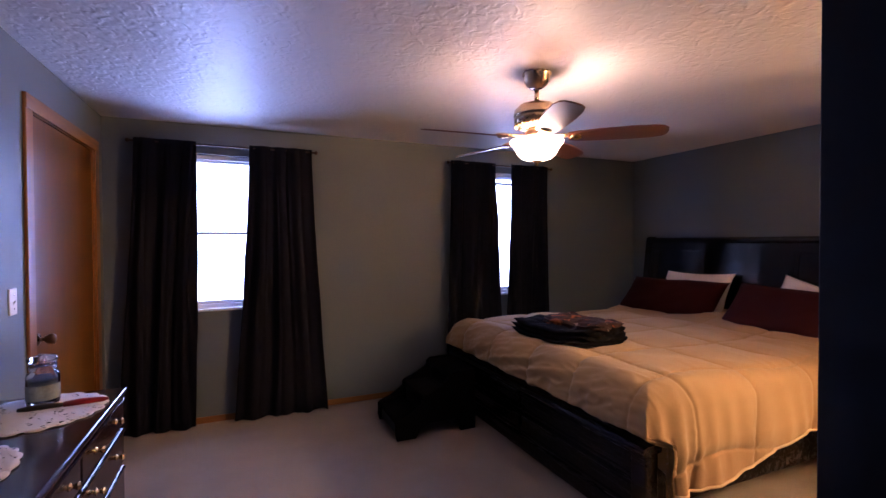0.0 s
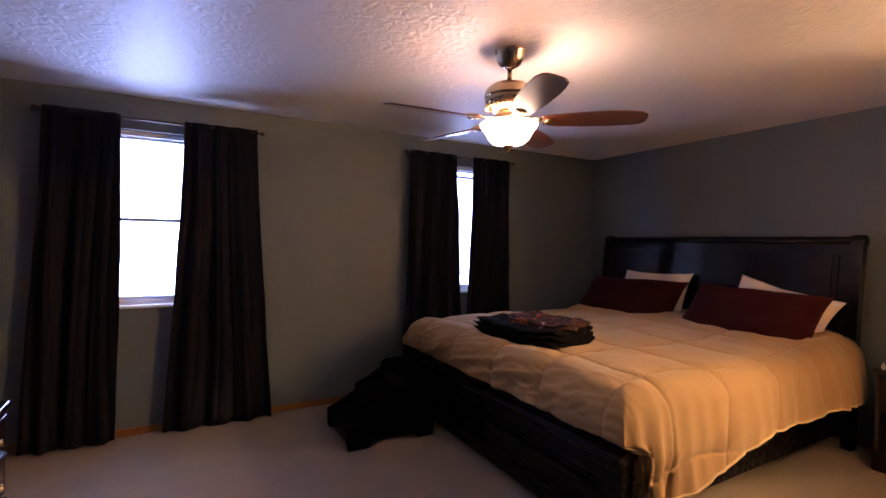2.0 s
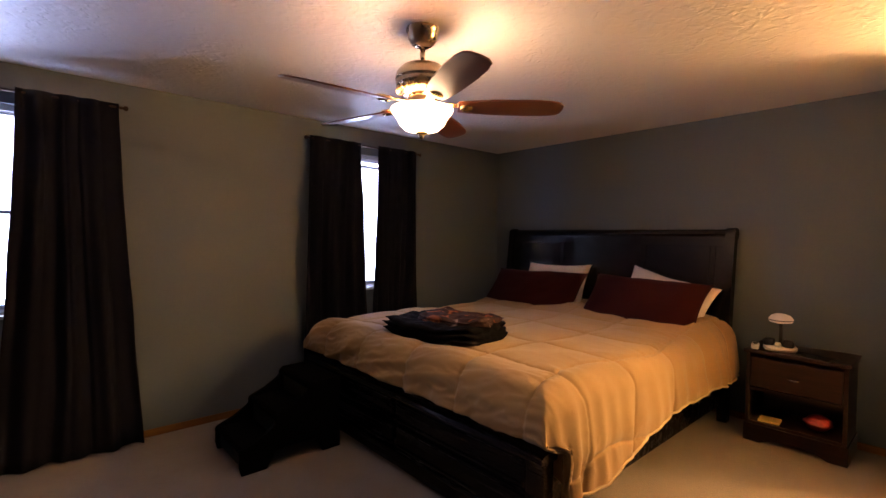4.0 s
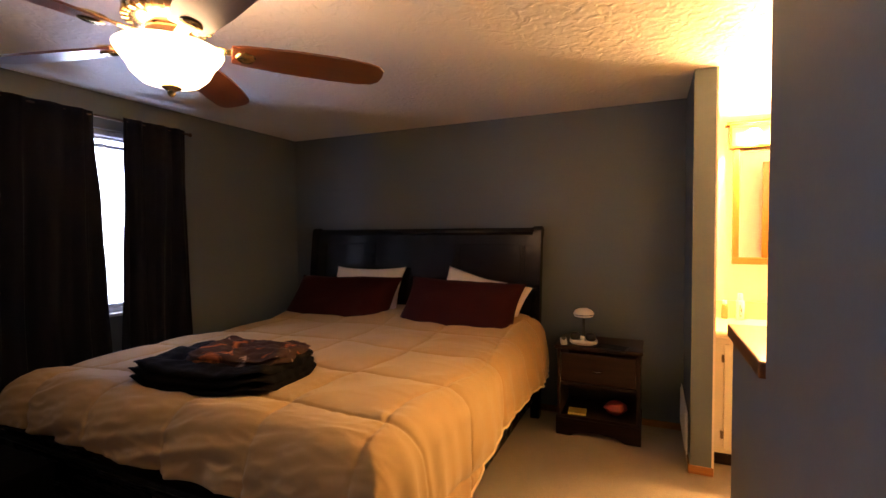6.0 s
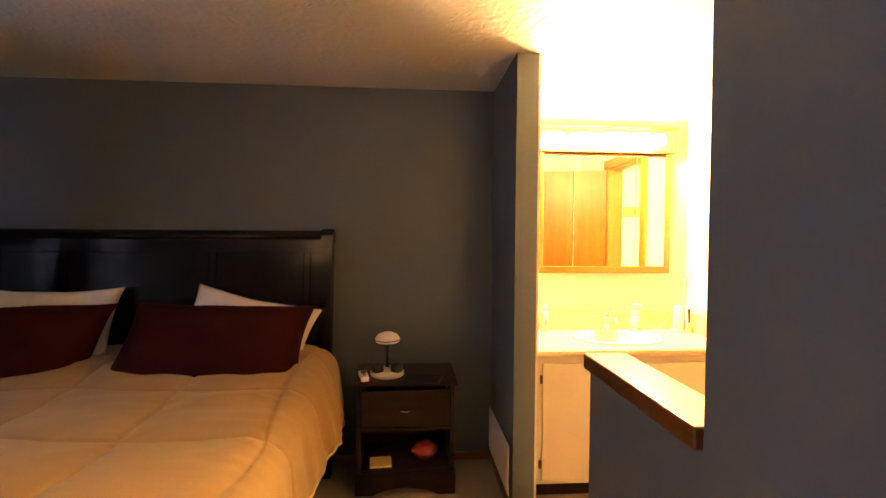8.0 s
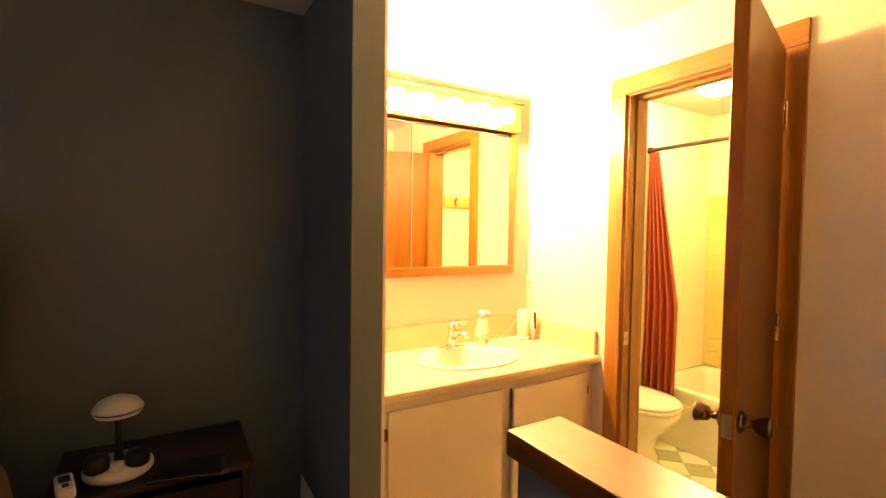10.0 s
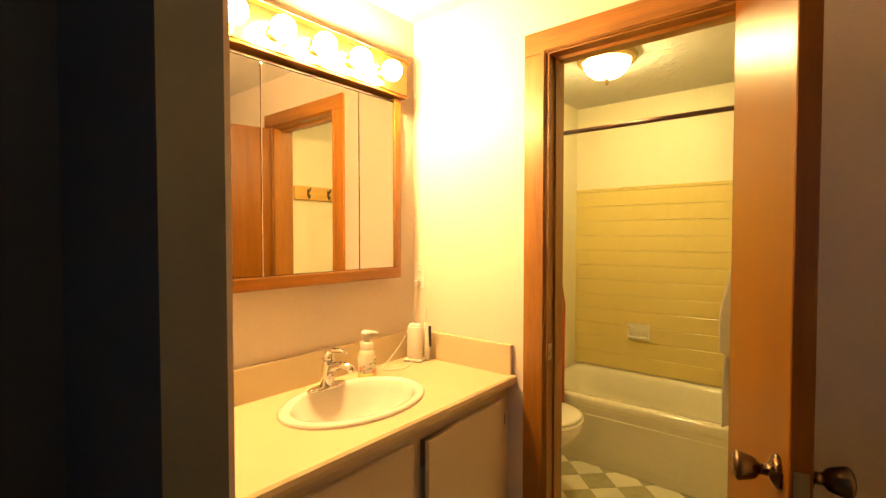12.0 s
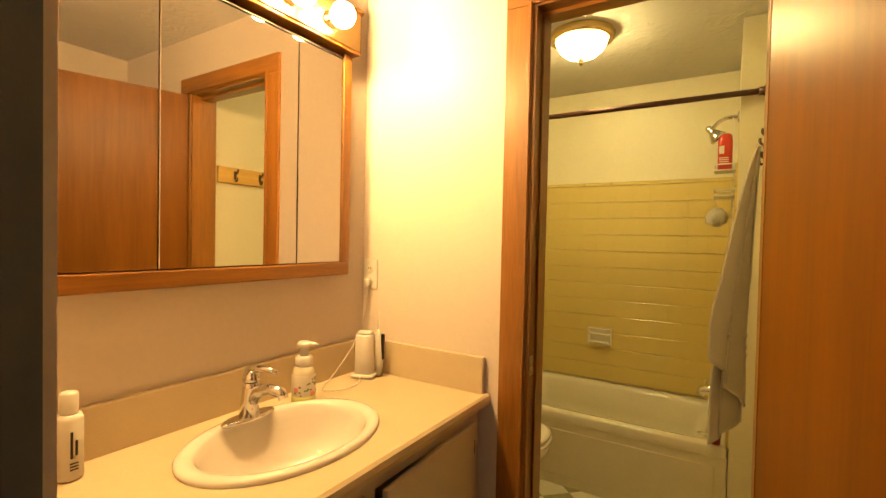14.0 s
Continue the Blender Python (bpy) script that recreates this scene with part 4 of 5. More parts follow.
part("body", box(XW + 0.014, RX - 0.028, RY0 + 0.02, RY1 - 0.018, 0.07, RZ - 0.024, 0.003), M_DRESSER, dresser)
part("plinth", box(XW + 0.02, RX - 0.036, RY0 + 0.03, RY1 - 0.03, 0.0, 0.07), M_DRESSER, dresser)
rows_z = ((0.655, 0.765), (0.50, 0.64), (0.30, 0.485), (0.09, 0.285))
cols_y = ((RY0 + 0.03, 1.80), (1.815, 2.235), (2.25, RY1 - 0.028))
for z0, z1 in rows_z:
    for y0, y1 in cols_y:
        d = part("drawer", box(RX - 0.028, RX - 0.006, y0, y1, z0, z1, 0.005), M_DRESSER, dresser)
        part("drawer_lip", box(RX - 0.010, RX + 0.000, y0 + 0.002, y1 - 0.002, z1 - 0.014, z1 - 0.001, 0.005, 3), M_DRESSER, d)
        for y in (y0 + (y1 - y0) * 0.25, y0 + (y1 - y0) * 0.75):
            part("pull", lathe([(0.0, 0.030), (0.009, 0.028), (0.012, 0.022), (0.008, 0.014), (0.005, 0.008), (0.011, 0.003), (0.012, 0.0), (0.0, 0.0)], 14,
                               (RX - 0.006, y, (z0 + z1) / 2), "X"), M_GOLD, d, "small brass knob", True)


def lace():
    """Cream crochet lace: a mesh of rings and petals cut as holes through the cloth."""
    m, n, l, b = nodes_of("cream_lace")
    b.inputs["Base Color"].default_value = (0.70, 0.65, 0.63, 1)
    b.inputs["Roughness"].default_value = 0.9
    tc = n.new("ShaderNodeTexCoord")
    v = n.new("ShaderNodeTexVoronoi")
    v.feature = "DISTANCE_TO_EDGE"
    v.inputs["Scale"].default_value = 55
    l.new(tc.outputs["Object"], v.inputs["Vector"])
    w = n.new("ShaderNodeTexNoise")
    w.inputs["Scale"].default_value = 18
    l.new(tc.outputs["Object"], w.inputs["Vector"])
    g = n.new("ShaderNodeMath")
    g.operation = "MULTIPLY"
    l.new(v.outputs["Distance"], g.inputs[0])
    l.new(w.outputs[0], g.inputs[1])
    c = n.new("ShaderNodeMath")
    c.operation = "LESS_THAN"
    c.inputs[1].default_value = 0.135
    l.new(g.outputs[0], c.inputs[0])
    l.new(c.outputs[0], b.inputs["Alpha"])
    return m


M_LACE = lace()


def doily(at, rx, ry, turn, label):
    def f(u, v):
        a = u * 2 * math.pi
        scallop = 1 + 0.06 * abs(math.sin(a * 9)) * v ** 4
        return (rx * v * scallop * math.cos(a), ry * v * scallop * math.sin(a), 0.003 + 0.0008 * math.sin(a * 11) * v)
    ob = finish("doily", sheet(108, 8, f, 0.0015), M_LACE, None, "", True)
    ob.matrix_basis = pose(*at, 0, 0, turn)
    return tagged(ob, label, "doily", "lace doilies on the dresser")


doily((-0.36, 2.58, RZ), 0.20, 0.21, 0, "cream lace doily lying under the candle jar")
doily((-0.38, 2.08, RZ), 0.13, 0.20, 0, "cream lace doily on the dark dresser top")
jar = thing("candle_jar", "glass candle jar with dark blue wax and paper label", "candle", (-0.37, 2.68, RZ + 0.005))
M_BLUEWAX = mat("blue_wax", (0.10, 0.16, 0.26), 0.5, 0.1, 10, 80)
M_LABEL = mat("grey_jar_label", (0.16, 0.20, 0.25), 0.6, 0.25, 40, 120)
part("glass", lathe([(0.0, 0.0), (0.046, 0.0), (0.050, 0.006), (0.050, 0.105), (0.046, 0.118), (0.038, 0.124), (0.038, 0.130), (0.042, 0.134), (0.042, 0.150), (0.038, 0.156), (0.035, 0.156), (0.035, 0.124),
                     (0.044, 0.112), (0.046, 0.102), (0.046, 0.008), (0.0, 0.006)], 32), M_GLASS, jar, "clear glass", True)
part("wax", lathe([(0.0, 0.007), (0.0445, 0.008), (0.0445, 0.094), (0.042, 0.096), (0.0, 0.094)], 32), M_BLUEWAX, jar, "dark blue candle wax", True)
part("label", lathe([(0.0505, 0.022), (0.0512, 0.023), (0.0512, 0.076), (0.0505, 0.077)], 32), M_LABEL, jar, "grey printed label", True)
part("lid", lathe([(0.0, 0.158), (0.036, 0.157), (0.045, 0.160), (0.046, 0.170), (0.040, 0.178), (0.016, 0.182), (0.010, 0.188), (0.0, 0.190)], 32), M_GLASS, jar, "glass lid", True)
brush = thing("hair_brush", "slim red-handled brush lying across the doily", "brush", (-0.29, 2.615, RZ + 0.012), 4)
part("handle", tube([(0.0, 0, 0), (0.05, 0.002, 0.001), (0.12, 0.004, 0.0), (0.135, 0.004, 0)], [0.010, 0.013, 0.009, 0.004], 12), M_SHINYRED, brush, "glossy red handle", True)
part("head", tube([(-0.13, -0.004, 0), (-0.10, -0.003, 0.001), (-0.02, 0, 0.001), (0.0, 0, 0)], [0.006, 0.010, 0.009, 0.007], 12), M_BLACKPLASTIC, brush, "black head", True)

# ---- vanity ----
CZ = 0.82
VX, VY0, VY1 = 3.945, -0.168, 0.970
van = thing("vanity_cabinet", "cream painted vanity cabinet with two flat doors", "cabinet", (0, 0, 0))
part("body", box(VX + 0.02, XE - 0.004, VY0 + 0.003, VY1 - 0.002, 0.10, CZ - 0.178), M_CABINET, van)
part("toe_kick", box(VX + 0.075, XE - 0.01, VY0 + 0.003, VY1 - 0.002, 0.0, 0.10), M_NIGHTWOOD, van)
part("face_rail", box(VX + 0.002, VX + 0.02, VY0 + 0.003, VY1 - 0.002, CZ - 0.085, CZ - 0.036), M_CABINET, van)
part("bottom_rail", box(VX + 0.002, VX + 0.02, VY0 + 0.003, VY1 - 0.002, 0.10, 0.15), M_CABINET, van)
for y0, y1 in ((VY0 + 0.003, -0.10), (0.345, 0.425), (0.90, VY1 - 0.002)):
    part("stile", box(VX + 0.002, VX + 0.02, y0, y1, 0.15, CZ - 0.085), M_CABINET, van)
for y0, y1, swing in ((-0.112, 0.352, 3.0), (0.392, 0.915, 0.0)):
    d = part("door", box(0.0, 0.016, 0.0, y1 - y0, 0.125, CZ - 0.075, 0.003), M_CABINET, van)
    d.matrix_basis = pose(VX - 0.016, y0, 0, 0, 0, swing)
    for z in (0.21, 0.66):
        part("hinge", box(0.004, 0.018, -0.014 if swing else y1 - y0, 0.0 if swing else y1 - y0 + 0.014, z - 0.022, z + 0.022, 0.003), M_KNOB, d, "small dark bronze hinge")

counter = thing("countertop", "cream laminate countertop with rolled front and backsplash", "countertop", (0, 0, 0))
SX, SY, SRX, SRY = 4.178, 0.400, 0.188, 0.260
x0, x1, y0, y1 = 3.93, XE - 0.022, VY0 + 0.002, VY1
angles = sorted([2 * math.pi * k / 56 for k in range(56)] + [math.atan2(b - SY, a - SX) % (2 * math.pi) for a in (x0, x1) for b in (y0, y1)])
bm = bmesh.new()
loops = []
for a in angles:
    c, s = math.cos(a), math.sin(a)
    reach = min(((x1 if c > 0 else x0) - SX) / c if abs(c) > 1e-6 else 9, ((y1 if s > 0 else y0) - SY) / s if abs(s) > 1e-6 else 9)
    e = 1 / math.hypot(c / (SRX * 0.9), s / (SRY * 0.9))
    loops.append([bm.verts.new((SX + c * d, SY + s * d, z)) for d, z in ((e, CZ - 0.035), (e, CZ), (reach, CZ), (reach, CZ - 0.035))])
for p, q in zip(loops, loops[1:] + loops[:1]):
    for k in range(4):
        bm.faces.new((p[k], p[(k + 1) % 4], q[(k + 1) % 4], q[k]))
part("slab", bm, M_LAMINATE, counter)
nose = [(3.93, CZ - 0.036), (3.918, CZ - 0.036), (3.908, CZ - 0.030), (3.905, CZ - 0.016), (3.908, CZ - 0.003), (3.916, CZ + 0.003), (3.93, CZ + 0.002)]
part("front_edge", prism(nose, y1 - y0, "Y", y0), M_LAMINATE, counter)
part("backsplash", box(XE - 0.022, XE - 0.002, y0 + 0.02, y1, CZ - 0.035, CZ + 0.115, 0.003), M_LAMINATE, counter)
part("backsplash", box(3.925, XE - 0.002, y0, y0 + 0.018, CZ - 0.03, CZ + 0.118, 0.003), M_LAMINATE, counter)

sink = thing("sink", "white oval porcelain drop-in bathroom sink", "sink", (SX, SY, CZ))
prof = [(1.0, 0.0), (1.004, 0.006), (0.985, 0.012), (0.93, 0.014), (0.87, 0.012), (0.835, 0.004), (0.80, -0.02), (0.72, -0.07), (0.58, -0.112), (0.36, -0.132), (0.10, -0.138), (0.0, -0.139),
        (0.0, -0.15), (0.40, -0.146), (0.64, -0.12), (0.80, -0.07), (0.86, -0.01), (0.90, 0.0), (1.0, 0.0)]
bm = lathe(prof, 64)
for v in bm.verts:
    r = math.hypot(v.co.x, v.co.y)
    shift = 0.018 * max(0.0, 0.88 - r)
    v.co.x, v.co.y = v.co.x * SRX - shift, v.co.y * SRY
part("basin", bm, M_PORCELAIN, sink, "", True)
part("drain", lathe([(0.0, 0.004), (0.016, 0.004), (0.021, 0.002), (0.022, 0.0), (0.0, 0.0)], 24, (-0.018, 0, -0.136)), M_CHROME, sink, "chrome drain", True)
faucet = thing("faucet", "chrome single-lever bathroom faucet on an oval plate", "faucet", (4.325, 0.405, CZ + 0.0125))
bm = lathe([(0.0, 0.0), (1.0, 0.0), (1.0, 0.006), (0.92, 0.010), (0.0, 0.011)], 36)
for v in bm.verts:
    v.co.x, v.co.y = v.co.x * 0.026, v.co.y * 0.078
part("plate", bm, M_CHROME, faucet, "", True)
part("body", tube([(0.0, 0, 0.008), (-0.002, 0, 0.05), (-0.006, 0, 0.085), (-0.008, 0, 0.100)], [0.026, 0.022, 0.021, 0.022], 24), M_CHROME, faucet, "", True)
part("spout", tube([(-0.004, 0, 0.045), (-0.03, -0.006, 0.078), (-0.065, -0.014, 0.088), (-0.098, -0.022, 0.080), (-0.106, -0.024, 0.066)], [0.019, 0.017, 0.015, 0.014, 0.013], 20), M_CHROME, faucet, "", True)
part("cap", lathe([(0.0, 0.030), (0.012, 0.028), (0.021, 0.018), (0.023, 0.004), (0.022, 0.0)], 24, (-0.008, 0, 0.102)), M_CHROME, faucet, "", True)
part("lever", tube([(0.002, 0.002, 0.126), (-0.03, -0.006, 0.136), (-0.06, -0.016, 0.134), (-0.08, -0.022, 0.128)], [0.012, 0.010, 0.008, 0.006], 14), M_CHROME, faucet, "", True)

M_CLEARPLASTIC = mat("milky_clear_plastic", (0.70, 0.66, 0.52), 0.12, 0.04, 8, 60, coat=0.3)
M_SOAP = mat("pale_green_soap", (0.60, 0.62, 0.22), 0.3, 0.05, 8, 60)
M_PINK = mat("pink_label_print", (0.75, 0.28, 0.24), 0.5, 0.1, 20, 60)
M_GREENP = mat("green_label_print", (0.16, 0.26, 0.14), 0.5, 0.1, 20, 60)
M_PAPERW = mat("pale_label", (0.74, 0.70, 0.62), 0.5, 0.05, 20, 60)
soap = thing("soap_dispenser", "foaming soap pump bottle with a flowered label", "soap bottle", (4.335, 0.215, CZ + 0.0015))
bm = lathe([(0.0, 0.0), (0.030, 0.0), (0.034, 0.005), (0.034, 0.085), (0.028, 0.102), (0.020, 0.110), (0.0, 0.111)], 28)
part("bottle", bm, M_CLEARPLASTIC, soap, "clear bottle", True)
part("soap", lathe([(0.0, 0.0005), (0.0345, 0.001), (0.0352, 0.006), (0.0352, 0.022), (0.0335, 0.0225)], 28), M_SOAP, soap, "pale green soap", True)
part("label", lathe([(0.0342, 0.018), (0.0347, 0.019), (0.0347, 0.083), (0.0342, 0.084)], 28), M_PAPERW, soap, "pale label", True)
part("collar", lathe([(0.0, 0.108), (0.024, 0.108), (0.025, 0.112), (0.025, 0.132), (0.022, 0.136), (0.0, 0.137)], 24), M_WHITEPLASTIC, soap, "", True)
bm = lathe([(0.0, 0.136), (0.012, 0.136), (0.012, 0.156), (0.020, 0.160), (0.021, 0.172), (0.016, 0.178), (0.0, 0.179)], 24)
join(bm, tube([(0.0, 0, 0.170), (-0.03, -0.012, 0.172), (-0.042, -0.017, 0.168)], [0.009, 0.007, 0.005], 12))
part("pump", bm, M_WHITEPLASTIC, soap, "", True)
rnd = random.Random(5)
for k in range(34):
    a, z = 1.5 + rnd.random() * 2.8, 0.024 + rnd.random() * 0.052
    big = 0.0085 if k in (3, 9, 15) else 0.0028 + 0.0016 * rnd.random()
    bm = lathe([(0.0, 0.0355), (big * 0.6, 0.0354), (big, 0.0349), (big, 0.034)], 8, (0, 0, 0), "X")
    for v in bm.verts:
        v.co.z *= 1.0 if big > 0.007 else 1.8 * (0.4 + rnd.random() * 0.02)
    ob = part("printed_flower" if big > 0.007 else "printed_leaf", bm, M_PINK if big > 0.007 else M_GREENP, soap)
    ob.matrix_basis = Matrix.Translation((0, 0, z)) @ Matrix.Rotation(a, 4, "Z")

fl = thing("water_flosser", "white oral care unit with a black striped handle", "toothbrush charger", (4.355, -0.075, CZ + 0.002), 20)
bm = prism([(-0.032, -0.022), (-0.036, 0.0), (-0.030, 0.022), (0.020, 0.026), (0.032, 0.012), (0.034, -0.010), (0.024, -0.024)], 0.150, "Z", 0.0, 0.006)
for v in bm.verts:
    v.co.x *= 1 - 0.6 * v.co.z
part("tank", bm, M_WHITEPLASTIC, fl, "", True)
part("lid", box(-0.028, 0.022, -0.019, 0.019, 0.150, 0.160, 0.005, 3), M_WHITEPLASTIC, fl, "", True)
part("base", box(-0.042, 0.040, -0.030, 0.032, 0.0, 0.012, 0.004), M_WHITEPLASTIC, fl, "", True)
part("handle", tube([(-0.050, -0.016, 0.004), (-0.052, -0.016, 0.06), (-0.046, -0.016, 0.145), (-0.044, -0.016, 0.165)], [0.010, 0.012, 0.011, 0.006], 14), M_WHITEPLASTIC, fl, "", True)
part("grip", box(-0.068, -0.056, -0.022, -0.010, 0.06, 0.15, 0.003), M_BLACKPLASTIC, fl, "black grip stripe")
part("tip", tube([(-0.044, -0.016, 0.164), (-0.044, -0.016, 0.21), (-0.047, -0.017, 0.232)], [0.003, 0.0025, 0.002], 8), M_WHITEPLASTIC, fl, "", True)
cable = [(4.412, -0.150, 1.13), (4.412, -0.13, 1.02), (4.415, -0.09, 0.93), (4.405, 0.02, 0.845), (4.375, 0.10, CZ + 0.006), (4.34, 0.115, CZ + 0.005), (4.305, 0.07, CZ + 0.005), (4.315, 0.0, CZ + 0.006), (4.335, -0.03, CZ + 0.02)]


def smooth_path(pts, n=8):
    """Points on a Catmull-Rom line through pts."""
    p = [Vector(q) for q in pts]
    p = [p[0]] + p + [p[-1]]
    out = []
    for a, b, c, d in zip(p, p[1:], p[2:], p[3:]):
        for k in range(n):
            t = k / n
            out.append(0.5 * (2 * b + (c - a) * t + (2 * a - 5 * b + 4 * c - d) * t * t + (3 * b - a - 3 * c + d) * t ** 3))
    return out + [p[-2]]


tagged(finish("power_cable", tube(smooth_path(cable), 0.0019, 8), M_WHITEPLASTIC, None, "", True), "thin white power cable looping over the counter", "cable")
outlet = thing("wall_outlet", "white duplex wall outlet with a small plug", "outlet", (4.412, -0.17, 1.175))
part("plate", box(-0.034, 0.034, 0.0, 0.006, -0.056, 0.056, 0.003), M_WHITEPLASTIC, outlet)
for z in (-0.02, 0.02):
    part("socket", lathe([(0.0, 0.008), (0.013, 0.008), (0.016, 0.006)], 18, (0, 0, z), "Y"), M_PAPERW, outlet)
    for dx in (-0.005, 0.005):
        part("slot", box(dx - 0.001, dx + 0.001, 0.008, 0.0088, z - 0.003, z + 0.006), M_BLACKPLASTIC, outlet)
plug = thing("plug", "small white charger plug in the outlet", "plug", (4.412, -0.17, 1.145))
part("body", box(-0.012, 0.012, 0.0085, 0.028, -0.013, 0.013, 0.004, 3), M_WHITEPLASTIC, plug, "", True)
part("strain_relief", lathe([(0.0, 0.0), (0.005, 0.0), (0.003, -0.016), (0.0, -0.016)], 10, (0, 0.020, -0.012)), M_WHITEPLASTIC, plug, "", True)

tube_b = thing("cream_bottle", "white pump bottle with a dark script label", "bottle", (4.375, 0.775, CZ + 0.002))
part("bottle", lathe([(0.0, 0.0), (0.021, 0.0), (0.024, 0.004), (0.024, 0.118), (0.020, 0.128), (0.0, 0.129)], 24), M_WHITEPLASTIC, tube_b, "", True)
part("cap", lathe([(0.0, 0.128), (0.015, 0.128), (0.0155, 0.134), (0.0155, 0.168), (0.013, 0.172), (0.0, 0.172)], 24), M_WHITEPLASTIC, tube_b, "", True)
for y, z0, z1 in ((0.004, 0.045, 0.098), (-0.004, 0.050, 0.080)):
    part("text_bar", box(-0.0256, -0.0238, y - 0.0022, y + 0.0022, z0, z1, 0.0006, 1), M_BLACKPLASTIC, tube_b, "dark upright lettering")
for k in range(3):
    part("text_bar", box(-0.0252, -0.0242, -0.007, 0.007, 0.022 + k * 0.006, 0.0245 + k * 0.006), M_BLACKPLASTIC, tube_b)
mug = thing("bottle", "small amber bottle beside the backsplash", "bottle", (4.385, 0.86, CZ + 0.002))
M_AMBER = mat("amber_plastic", (0.42, 0.16, 0.05), 0.3, 0.05, 8, 60)
part("bottle", lathe([(0.0, 0.0), (0.018, 0.0), (0.020, 0.004), (0.020, 0.085), (0.014, 0.098), (0.0, 0.099)], 22), M_AMBER, mug, "", True)
part("cap", lathe([(0.0, 0.098), (0.013, 0.098), (0.013, 0.122), (0.0, 0.124)], 20), M_WHITEPLASTIC, mug, "", True)

# mirror cabinet and light bar
mir = thing("mirror_cabinet", "three-door mirrored medicine cabinet in an oak frame", "medicine cabinet", (0, 0, 0))
MY0, MY1, MZ0, MZ1 = -0.036, 0.822, 1.182, 1.934
part("box", box(4.418, XE - 0.003, MY0 + 0.01, MY1 - 0.01, MZ0 + 0.01, MZ1 - 0.004), M_TRIMY, mir)
for a, b in ((MY0, 0.0), (0.786, MY1)):
    part("stile", box(4.398, 4.418, a, b, MZ0 + 0.042, MZ1, 0.003), M_TRIM, mir)
part("bottom_rail", box(4.398, 4.418, MY0, MY1, MZ0, MZ0 + 0.042, 0.003), M_TRIMY, mir)
for a, b in ((0.0015, 0.187), (0.190, 0.592), (0.595, 0.7845)):
    part("mirror_door", box(4.405, 4.416, a, b, MZ0 + 0.045, MZ1 - 0.020, 0.0012, 1), M_MIRROR, mir, "bevelled mirror glass")
    # black strip put in as the shade of the gap above each mirror
    part("gap_shadow_strip", box(4.400, 4.418, a, b, MZ1 - 0.019, MZ1 - 0.016), M_BLACKPLASTIC, mir, "dark shadow gap strip")
lb = thing("vanity_light", "oak and brass vanity light bar with lit globe bulbs", "light fixture", (0, 0, 0))
part("back_box", box(4.375, XE - 0.003, -0.055, 0.845, MZ1 + 0.002, 2.085, 0.004), M_TRIMY, lb)
part("brass_strip", box(4.369, 4.375, -0.045, 0.835, MZ1 + 0.012, 2.070, 0.002), M_GOLD, lb, "polished brass face")
part("crown", prism([(XE - 0.003, 2.085), (4.388, 2.085), (4.380, 2.094), (4.388, 2.103), (4.398, 2.110), (XE - 0.003, 2.110)], 0.94, "Y", -0.075), M_TRIMY, lb)
for k in range(5):
    y = 0.10 + k * 0.156
    part("socket", lathe([(0.0, 0.0), (0.026, 0.0), (0.026, -0.006), (0.019, -0.010), (0.019, -0.022), (0.0, -0.022)], 20, (4.369, y, 2.000), "X"), M_GOLD, lb, "brass socket", True)
    part("globe_bulb", lathe([(0.0, 0.039), (0.016, 0.0355), (0.029, 0.026), (0.0375, 0.011), (0.039, -0.002), (0.0365, -0.014), (0.028, -0.027), (0.018, -0.034), (0.0, -0.036)], 20, (4.312, y, 2.000), "X"), M_GLOBE, lb, "lit globe bulb", True)

# ---- bathroom doorway and open door ----
DOOR_HX, DOOR_HY, DOOR_TURN = 3.172, -0.152, 106.0
casing = thing("door_2", "open flat amber veneer bathroom door in an oak frame", "door", (0, 0, 0))
tagged(casing, kind="structure")


def casing_strip(x0, x1, z0, z1, material):
    part("casing", box(x0, x1, -0.17, -0.156, z0, z1, 0.004), material, casing)


casing_strip(3.788, 3.876, 0.0, 2.018, M_TRIM)
casing_strip(3.112, 3.196, 0.0, 2.018, M_TRIM)
part("casing", box(3.112, 3.876, -0.17, -0.155, 2.018, 2.100, 0.004), M_TRIMX, casing)
part("casing_bead", box(3.792, 3.804, -0.156, -0.150, 0.0, 2.03, 0.002), M_TRIM, casing)
part("casing_bead", box(3.180, 3.804, -0.155, -0.149, 2.022, 2.034, 0.002), M_TRIMX, casing)
part("jamb", box(3.780, 3.789, -0.292, -0.165, 0.0, 2.012), M_TRIM, casing)
part("jamb", box(3.191, 3.206, -0.292, -0.165, 0.0, 2.012), M_TRIM, casing)
part("jamb", box(3.191, 3.789, -0.292, -0.165, 2.012, 2.029), M_TRIMX, casing)
part("stop", box(3.773, 3.780, -0.262, -0.212, 0.0, 2.0), M_TRIM, casing)
part("stop", box(3.206, 3.780, -0.262, -0.212, 2.0, 2.012), M_TRIMX, casing)
part("strike_plate", box(3.7785, 3.780, -0.20, -0.172, 0.90, 0.96), M_BRASS, casing, "brass strike plate")
part("threshold", box(3.206, 3.772, -0.292, -0.165, -0.003, 0.008, 0.003), M_GOLD, casing, "brass threshold strip")
slab = part("slab", box(0.0, 0.575, -0.035, 0.0, 0.012, 2.008, 0.002, 1), M_DOOR, casing)
slab.matrix_basis = pose(DOOR_HX, DOOR_HY, 0, 0, 0, DOOR_TURN)
knob(slab, (0.515, 0.0, 0.93), 1, M_KNOB, True)
knob(slab, (0.515, -0.035, 0.93), -1, M_KNOB, True)
